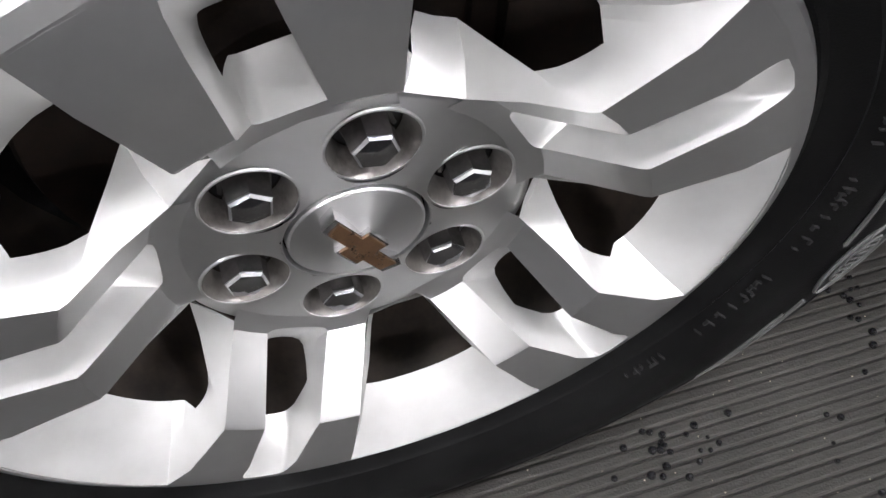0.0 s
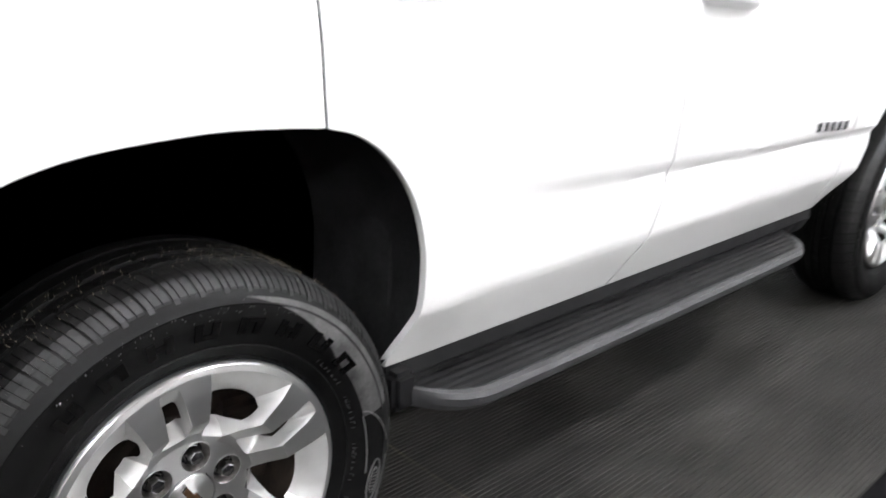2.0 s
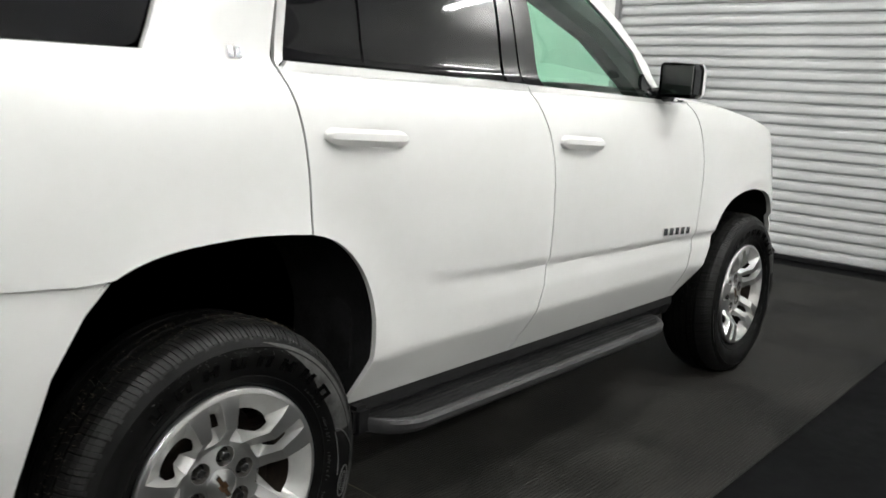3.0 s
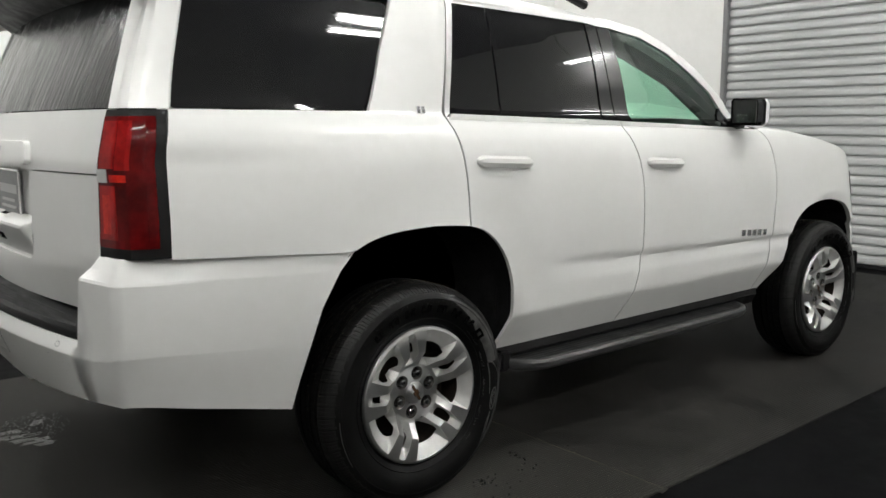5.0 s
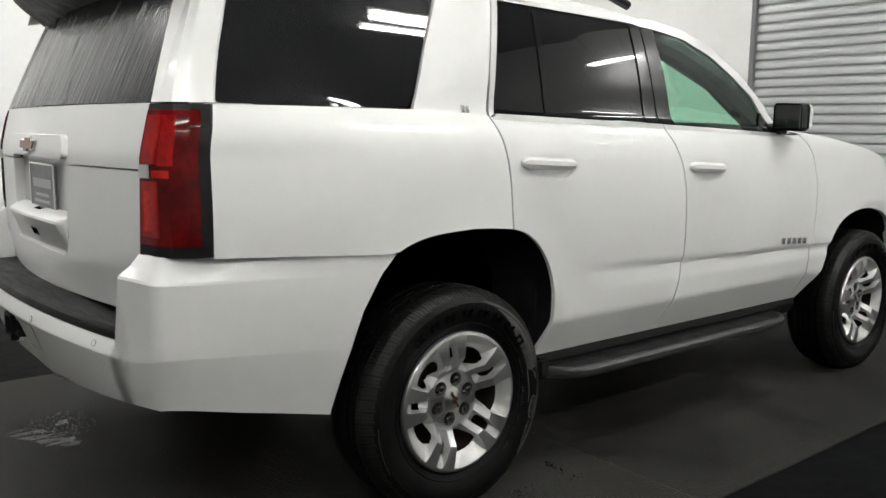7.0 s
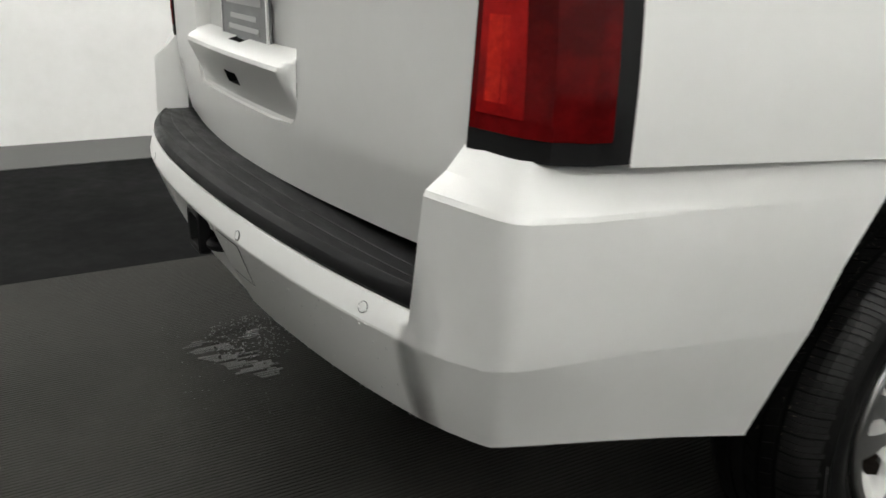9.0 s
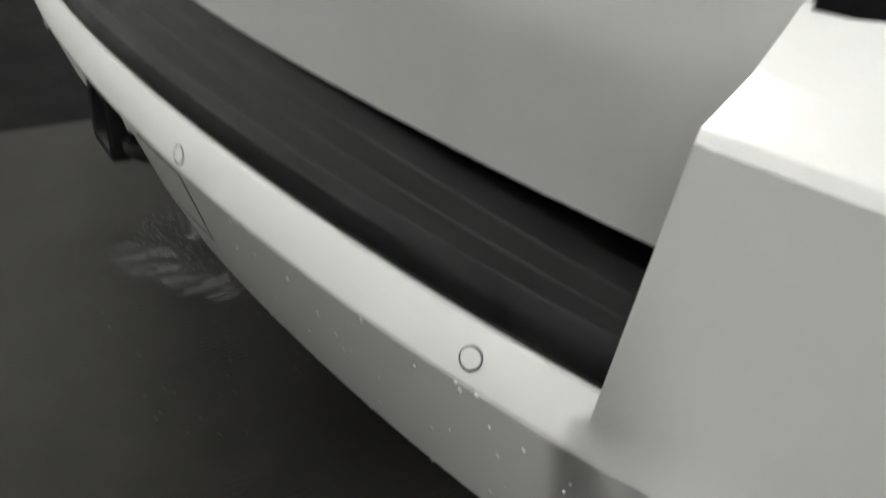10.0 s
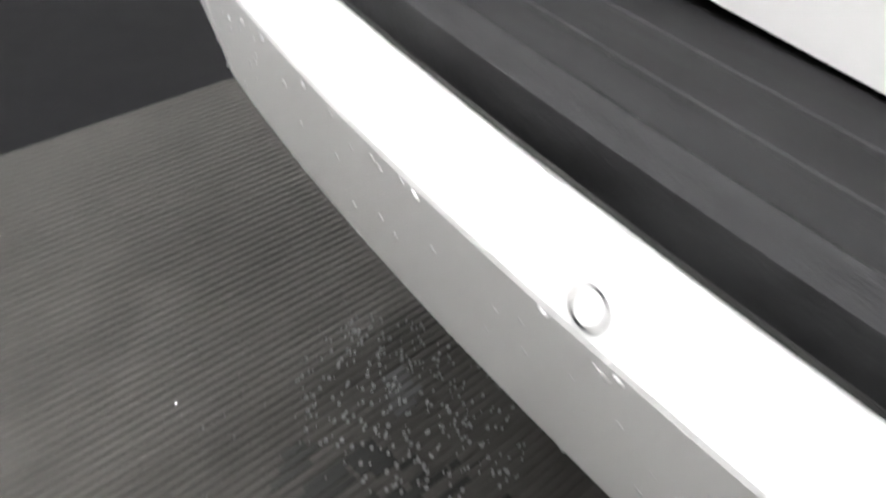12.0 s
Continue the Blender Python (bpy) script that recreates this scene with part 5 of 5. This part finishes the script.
    carcass = part("tyre", tyre, RUBBER, car, "black all-terrain tyre with raised lettering", True)
    return wheel, carcass


def tyre_details(wheel, carcass):
    def wall_y(r):
        return curve_at(r, (0.272, 0.300, 0.325, 0.345, 0.366, 0.378, 0.386, 0.3895), (-0.0485, -0.0625, -0.069, -0.066, -0.056, -0.043, -0.030, -0.016))

    # shoulder blocks with grooves between them
    blocks = bmesh.new()
    n = 180
    for k in range(n):
        wide = (0.86, 0.86, 0.68)[k % 3]
        a0, a1 = 360 * k / n, 360 * (k + wide) / n
        start = (0.3665, 0.3665, 0.3625)[k % 3]
        rows = []
        for j in range(2):
            row = []
            for r, y, lean in ((start, wall_y(start) - 0.0006, 0), (0.370, -0.0548, 0.1), (0.381, -0.0425, 0.5), (0.3885, -0.031, 0.9), (0.3925, -0.016, 1.3), (0.3935, 0.0, 1.6), (0.3935, 0.0105, 1.8), (0.388, 0.0115, 1.8)):
                a = radians(a0 + (a1 - a0) * j + lean)
                row.append((r * math.cos(a), y, max(r * math.sin(a), -HUB_Z + 0.0005)))
            rows.append(row)
        made = loft(blocks, rows)
        for row in (made[0], made[-1]):
            twin = [blocks.verts.new((v.co.x * 0.985, v.co.y + 0.003, max(v.co.z * 0.985, -HUB_Z + 0.0005))) for v in row]
            for j in range(len(row) - 1):
                blocks.faces.new((row[j], row[j + 1], twin[j + 1], twin[j]))
    tagged(part("shoulder_tread", blocks, TREAD, carcass, "shoulder tread blocks"), kind="stuff")
    # the two inner ribs, cut crosswise
    blocks = bmesh.new()
    for y0, y1, m, slant in ((0.021, 0.048, 72, 1.6), (0.058, 0.082, 60, -1.2)):
        for k in range(m):
            rows = []
            for j in range(3):
                row = []
                for r, y, lean in ((0.385, y0 - 0.001, 0), (0.3945, y0 + 0.001, 0), (0.3945, y1 - 0.001, slant), (0.385, y1 + 0.001, slant)):
                    a = radians(360 * (k + 0.8 * j / 2) / m + lean)
                    row.append((r * math.cos(a), y, max(r * math.sin(a), -HUB_Z + 0.0005)))
                rows.append(row)
            made = loft(blocks, rows)
            for row in (made[0], made[-1]):
                blocks.faces.new(row)
    tagged(part("inner_tread", blocks, RUBBER, carcass, "inner tread ribs"), kind="stuff")
    # fine moulding hairs left on the tread
    hairs = bmesh.new()
    rng = random.Random(8)
    for _ in range(520):
        a, y = radians(rng.uniform(35, 180)), rng.choice((-0.036, -0.020, -0.004, 0.008, 0.024, 0.034, 0.045, 0.06, 0.07, 0.08)) + rng.uniform(-0.003, 0.003)
        r = 0.3935 if y > -0.012 else 0.388 if y > -0.03 else 0.380
        base = Vector((r * math.cos(a), y, r * math.sin(a)))
        tip = base * (1 + rng.uniform(0.008, 0.022)) + Vector((0, rng.uniform(-0.003, 0.002), 0))
        tip.y = y + rng.uniform(-0.005, 0.001)
        side = Vector((-math.sin(a), 0, math.cos(a))) * 0.00045
        flat = Vector((0, 0.0005, 0))
        vs = [hairs.verts.new(q) for q in (base - side, base + side, base + flat, tip)]
        for q in ((0, 1, 3), (1, 2, 3), (2, 0, 3)):
            hairs.faces.new([vs[i] for i in q])
    tagged(part("moulding_hairs", hairs, HAIR, carcass, "fine pale moulding hairs on the tread"), kind="stuff")

    def patch(title, outline, lift, mat, label=""):
        """A raised patch on the side wall: outline of (angle, radius)."""
        bm = bmesh.new()
        top = [bm.verts.new((r * math.cos(radians(a)), wall_y(r) - lift, r * math.sin(radians(a)))) for a, r in outline]
        low = [bm.verts.new((r * math.cos(radians(a)), wall_y(r) + 0.002, r * math.sin(radians(a)))) for a, r in outline]
        m = len(top)
        for i in range(m):
            bm.faces.new((top[i], top[(i + 1) % m], low[(i + 1) % m], low[i]))
        bm.faces.new(top)
        return part(title, bm, mat, carcass, label)

    # eight plain raised blocks stand where the large lettering is
    for k in range(8):
        a = 131.5 - k * 13.1
        for (da, ra, rb, wa) in ((0.0, 0.299, 0.327, 2.3), (4.9, 0.299, 0.327, 2.3)):
            patch("raised_bar", [(a - da, ra), (a - da - wa, ra), (a - da - wa, rb), (a - da, rb)], 0.0032, LETTER, "raised side wall bar")
        ra = 0.299 if k % 3 == 0 else 0.3195 if k % 3 == 1 else 0.310
        patch("raised_bar", [(a - 2.3, ra), (a - 4.9, ra), (a - 4.9, ra + 0.0075), (a - 2.3, ra + 0.0075)], 0.0032, LETTER, "raised side wall bar")
    # water beads along the ridge above the lettering, their glints painted as matte grey
    drops = bmesh.new()
    for _ in range(70):
        a, r = radians(rng.gauss(92, 22)), 0.340 + rng.gauss(0, 0.005)
        c, h = Vector((r * math.cos(a), wall_y(r) - 0.0003, r * math.sin(a))), rng.uniform(0.0005, 0.0012)
        base = [drops.verts.new(c + Vector((h * math.cos(k * math.pi / 3), 0, 1.6 * h * math.sin(k * math.pi / 3)))) for k in range(6)]
        tip = drops.verts.new(c + Vector((0, -h, 0)))
        for k in range(6):
            drops.faces.new((base[k], base[(k + 1) % 6], tip))
    tagged(part("tyre_drops", drops, SHEENSCUFF, carcass, "small water beads on the side wall, glints painted grey", True), kind="stuff")
    # small unreadable print: short bars near the rim
    for k in range(40):
        a = 44 - k * 2.35 - (6 if k % 9 > 6 else 0) + rng.uniform(-0.3, 0.3)
        tall = rng.choice((0.0035, 0.005, 0.0065))
        patch("print_bar", [(a, 0.2845), (a - 0.22, 0.2845), (a - 0.22, 0.2845 + tall), (a, 0.2845 + tall)], 0.0010, PRINT)
        if k % 3:
            at = rng.choice((0.285, 0.2875, 0.290))
            patch("print_bar", [(a - 0.22, at), (a - rng.uniform(0.7, 1.2), at), (a - 0.9, at + 0.0011), (a - 0.22, at + 0.0011)], 0.0010, PRINT)
    # grey scuffed panel, sheen painted into its colour, with its oval and curved outlines
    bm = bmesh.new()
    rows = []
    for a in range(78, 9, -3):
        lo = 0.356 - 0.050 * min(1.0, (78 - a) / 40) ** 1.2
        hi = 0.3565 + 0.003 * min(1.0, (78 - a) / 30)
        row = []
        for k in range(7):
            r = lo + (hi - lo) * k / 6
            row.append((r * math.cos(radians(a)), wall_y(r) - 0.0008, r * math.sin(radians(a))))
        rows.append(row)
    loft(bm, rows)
    part("scuff_sheen_band", bm, SHEENSCUFF, carcass, "grey scuffed band on the side wall, sheen painted in", True)

    def mark(title, points, width, label):
        bm = bmesh.new()
        tube(bm, [(r * math.cos(radians(a)), wall_y(r) - 0.0006, r * math.sin(radians(a))) for a, r in points], width, 6)
        part(title, bm, GREYMARK, carcass, label, True)

    for w, t in ((1.0, 0.0016), (0.62, 0.0010)):
        mark("oval_ring", [(-13 + 7.2 * w * math.cos(math.pi * k / 15), 0.3325 + 0.0135 * w * math.sin(math.pi * k / 15)) for k in range(31)], t, "grey oval outline")
    for k in range(7):
        mark("oval_hatch", [(-9.5 - k * 1.15, 0.3275), (-9.5 - k * 1.15, 0.3375)], 0.0009, "fine grey hatch")
    mark("curved_line", [(12 - 22 * k / 10, 0.305 + 0.006 * (k / 10)) for k in range(11)], 0.0016, "grey curved outline")
    mark("curved_line", [(14 - 3.0 * k / 8 - 12 * (k / 8) ** 2, 0.308 + 0.050 * (k / 8)) for k in range(9)], 0.0016, "grey curved outline")
    mark("curved_line", [(-6 - 34 * k / 12, 0.3585) for k in range(13)], 0.0013, "grey curved outline")
    mark("curved_line", [(-22 - 20 * k / 10, 0.330 + 0.026 * (k / 10) ** 1.5) for k in range(11)], 0.0016, "grey curved outline")
    mark("curved_line", [(-25 - 20 * k / 10, 0.326 + 0.026 * (k / 10) ** 1.5) for k in range(11)], 0.0012, "grey curved outline")
    mark("curved_line", [(210 - 28 * k / 10, 0.3535) for k in range(11)], 0.0010, "grey curved outline")


wheel, carcass = make_wheel()
tyre_details(wheel, carcass)
HUB_Y = -0.957
wheel.location = (0, HUB_Y, HUB_Z)
carcass.location = wheel.location
for ob in (wheel, carcass):
    copy_thing(ob, pose(AXLE_F, HUB_Y, HUB_Z))
    copy_thing(ob, pose(0, -HUB_Y, HUB_Z, 0, 0, 180))
    copy_thing(ob, pose(AXLE_F, -HUB_Y, HUB_Z, 0, 0, 180))


# ---- seen through the front windows: seats ----
def seat(x, y):
    ob = empty("car_seat", "dark cloth front seat inside the car", "car seat", "front seats")
    bm = bmesh.new()
    rows = []
    for x0, z, w, d in ((0.0, 0.82, 0.24, 0.07), (-0.05, 1.0, 0.25, 0.08), (-0.12, 1.2, 0.24, 0.07), (-0.18, 1.38, 0.19, 0.05), (-0.20, 1.45, 0.12, 0.03)):
        rows.append([(x + x0 + d * math.cos(t) * 1.0, y + w * math.sin(t), z) for t in [2 * math.pi * k / 14 for k in range(14)]])
    made = loft(bm, rows, True)
    bm.faces.new(made[-1])
    part("backrest", bm, SEAT, ob, "", True)
    bm = bmesh.new()
    rows = []
    for z, w in ((1.47, 0.09), (1.50, 0.13), (1.58, 0.14), (1.65, 0.12), (1.67, 0.07)):
        rows.append([(x - 0.21 + 0.045 * math.cos(t), y + w * math.sin(t), z) for t in [2 * math.pi * k / 14 for k in range(14)]])
    made = loft(bm, rows, True)
    bm.faces.new(made[0]), bm.faces.new(made[-1])
    part("headrest", bm, SEAT, ob, "", True)
    bm = bmesh.new()
    box(bm, x - 0.05, x + 0.48, y - 0.25, y + 0.25, 0.80, 0.95, 0.05)
    part("cushion", bm, SEAT, ob)
    return ob


seat(1.42, -0.40)
seat(1.42, 0.40)
bm = bmesh.new()
rows = []
for y in (-0.85, -0.4, 0.0, 0.4, 0.85):
    rows.append([(1.95, y, 0.95), (1.93, y, 1.18), (1.99, y, 1.27), (2.2, y, 1.28), (2.35, y, 1.24)])
loft(bm, rows)
part("dashboard", bm, BLACK, car, "dark dashboard", True)
bm = bmesh.new()
tube(bm, [(1.86 + 0.05 * math.sin(t), 0.40 + 0.19 * math.cos(t), 1.20 + 0.18 * math.sin(t)) for t in [2 * math.pi * k / 24 for k in range(25)]], 0.016, 8, False)
part("steering_wheel", bm, BLACK, car, "black steering wheel", True)
# black sheet added behind the front seats in place of the rear cabin's shade
bm = bmesh.new()
box(bm, 1.0, 1.02, -0.74, 0.74, 0.8, 1.78)
part("cabin_shade_sheet", bm, WELL, car, "black sheet standing in for the shaded rear cabin")

for side in (-1, 1):
    bm = bmesh.new()
    tube(bm, [(2.16, side * 0.84, 1.26), (1.98, side * 0.82, 1.40), (1.72, side * 0.79, 1.56), (1.44, side * 0.74, 1.68), (1.2, side * 0.70, 1.74)], 0.062, 10)
    part("inner_pillar", bm, SEAT, car, "dark inner windscreen pillar", True)
bm = bmesh.new()
box(bm, 1.52, 1.55, -0.12, 0.12, 1.56, 1.63, 0.012)
part("inner_mirror", bm, BLACK, car, "black inside mirror")
bm = bmesh.new()
tube(bm, [(1.535, 0.0, 1.62), (1.56, 0.0, 1.72)], 0.012, 8)
part("mirror_stem", bm, BLACK, car, "", True)


# ---- water left from the wash ----
def beads(bm, spots, up=(0, 0, 1), flat=0.6):
    """Low domes at (place, radius) pairs."""
    n = Vector(up).normalized()
    u = n.orthogonal().normalized()
    w = n.cross(u)
    for place, r in spots:
        c = Vector(place)
        rings = []
        for q, h in ((1.0, -0.1), (0.8, 0.55 * flat), (0.45, 0.9 * flat)):
            rings.append([bm.verts.new(c + r * q * (math.cos(k * math.pi / 4) * u + math.sin(k * math.pi / 4) * w) + n * r * h) for k in range(8)])
        for a, b in zip(rings, rings[1:]):
            for k in range(8):
                bm.faces.new((a[k], a[(k + 1) % 8], b[(k + 1) % 8], b[k]))
        bm.faces.new(rings[-1])
    return bm


rng = random.Random(21)
# wet film standing on the ribs behind the bumper
bm = bmesh.new()
y = MAT_RIGHT
while y < 0.80:
    y += 0.0135
    if not 0.41 < y < 0.76:
        continue
    mid = -0.96 - 0.42 * (y - 0.59)
    wide = 0.075 * math.sqrt(max(0.0, 1 - ((y - 0.585) / 0.17) ** 2))
    x = mid - wide + rng.uniform(-0.02, 0.02)
    end = mid + wide + rng.uniform(-0.02, 0.02)
    while x < end:
        run = rng.uniform(0.03, 0.13)
        if rng.random() < 0.72:
            x1 = min(x + run, end)
            if x1 - x > 0.004:
                box(bm, x, x1, y + 0.0004, y + (0.0100 if rng.random() < 0.7 else 0.0136), -0.0025, 0.0002 + rng.uniform(0, 0.0002))
        x += run + rng.uniform(0.003, 0.012)
puddle = bmesh.new()
for k in range(5):
    y = MAT_RIGHT + 0.0135 * (164 + k)
    x = -0.888 + 0.008 * k + rng.uniform(-0.01, 0.01)
    box(puddle, x, x + rng.uniform(0.03, 0.06), y + 0.0004, y + 0.0100, -0.0025, 0.0006)
tagged(part("standing_water", puddle, STANDING, None, "", True), "bright strips of standing water on the mat's ribs", "water", kind="stuff")
tagged(part("wet_patch", bm, WATER, None, "", True), "shallow wet film standing on the mat's ribs", "water", kind="stuff")
bm = bmesh.new()
spots = []
for _ in range(330):
    a, d = rng.uniform(0, 2 * math.pi), 1.9 * rng.random() ** 0.6
    spots.append(((-0.865 + 0.075 * d * math.cos(a), 0.715 + 0.10 * d * math.sin(a), 0.0006), rng.uniform(0.0013, 0.0038)))
for _ in range(120):
    spots.append(((rng.uniform(-1.15, -0.8), rng.uniform(0.0, 0.95), 0.0004), rng.uniform(0.001, 0.0025)))
beads(bm, spots, flat=0.9)
tagged(part("water_drops", bm, DROP, None, "", True), "scattered water drops on the rubber mat", "water", kind="stuff")
# dark wet crumbs of dirt on the mat beside the rear tyre
bm = bmesh.new()
spots = []
for cx, cy, sx, sy, n in ((0.275, -1.03, 0.045, 0.022, 24), (0.535, -0.93, 0.014, 0.03, 14), (0.53, -1.06, 0.01, 0.02, 4), (0.45, -1.10, 0.2, 0.1, 16)):
    for _ in range(n):
        spots.append(((cx + rng.gauss(0, sx * 0.7), cy + rng.gauss(0, sy * 0.7), 0.0005), rng.uniform(0.0022, 0.0048)))
beads(bm, spots, flat=1.0)
tagged(part("dirty_drops", bm, GLOSS, None, "", True), "black wet specks on the mat beside the tyre", "water", kind="stuff")
# pale grit on the mat beside the rear tyre
bm = bmesh.new()
spots = [((rng.uniform(-0.1, 0.95), rng.uniform(-1.45, -0.95), 0.0001), rng.uniform(0.0004, 0.0010)) for _ in range(260)]
beads(bm, spots, flat=0.5)
tagged(part("grit", bm, HAIR, None, "", True), "pale specks of grit on the mat", "grit", kind="stuff")
# fine drops along the bumper's crease and lower edge
bm = bmesh.new()
for _ in range(170):
    y = rng.uniform(-0.82, 0.82)
    if abs(y) < 0.23:
        continue
    pick = rng.random()
    if pick < 0.45:
        u = abs(rng.gauss(0, 0.18))
        x, z = crease_x(y) + u * (low_x(y) - crease_x(y)) - 0.008 * min(u, 1 - u), crease_z(y) + u * (low_z(y) - crease_z(y))
    elif pick < 0.8:
        u = rng.uniform(0.2, 0.98)
        x, z = crease_x(y) + u * (low_x(y) - crease_x(y)) - 0.008 * min(u, 1 - u), crease_z(y) + u * (low_z(y) - crease_z(y))
    else:
        x, z = low_x(y) + 0.003, low_z(y) - 0.004
    beads(bm, [((x, y, z), rng.uniform(0.0009, 0.0024))], (-1, 0, -0.35), 0.55)
tagged(part("bumper_drops", bm, BEAD, None, "", True), "fine water drops on the white rear bumper", "water", kind="stuff")
# drops on the step pad
bm = bmesh.new()
spots = []
for _ in range(150):
    y = rng.gauss(-0.1, 0.33)
    if abs(y) > 0.78:
        continue
    w = gate_x(y, 0.78) + 0.012 - lip_x(y)
    spots.append(((lip_x(y) + w * rng.uniform(0.1, 0.55), y, lip_z(y) + 0.0308), rng.uniform(0.0008, 0.0028)))
beads(bm, spots, flat=0.45)
tagged(part("pad_drops", bm, WATER, None, "", True), "water drops on the black step pad", "water", kind="stuff")
# the turned-up corner where two mats meet
bm = bmesh.new()
rows = []
for k in range(6):
    u = k / 5
    rows.append([(SEAM_X - 0.05 + 0.012 * j, MAT_RIGHT + 0.002 - 0.03 * u, 0.002 + 0.014 * math.sin(1.4 * u) * (0.4 + 0.2 * j) - 0.004 * u * u) for j in range(4)])
loft(bm, rows)
tagged(part("mat_corner", bm, MAT, None, "", True), "turned-up rubber corner where two mats meet", "floor mat")
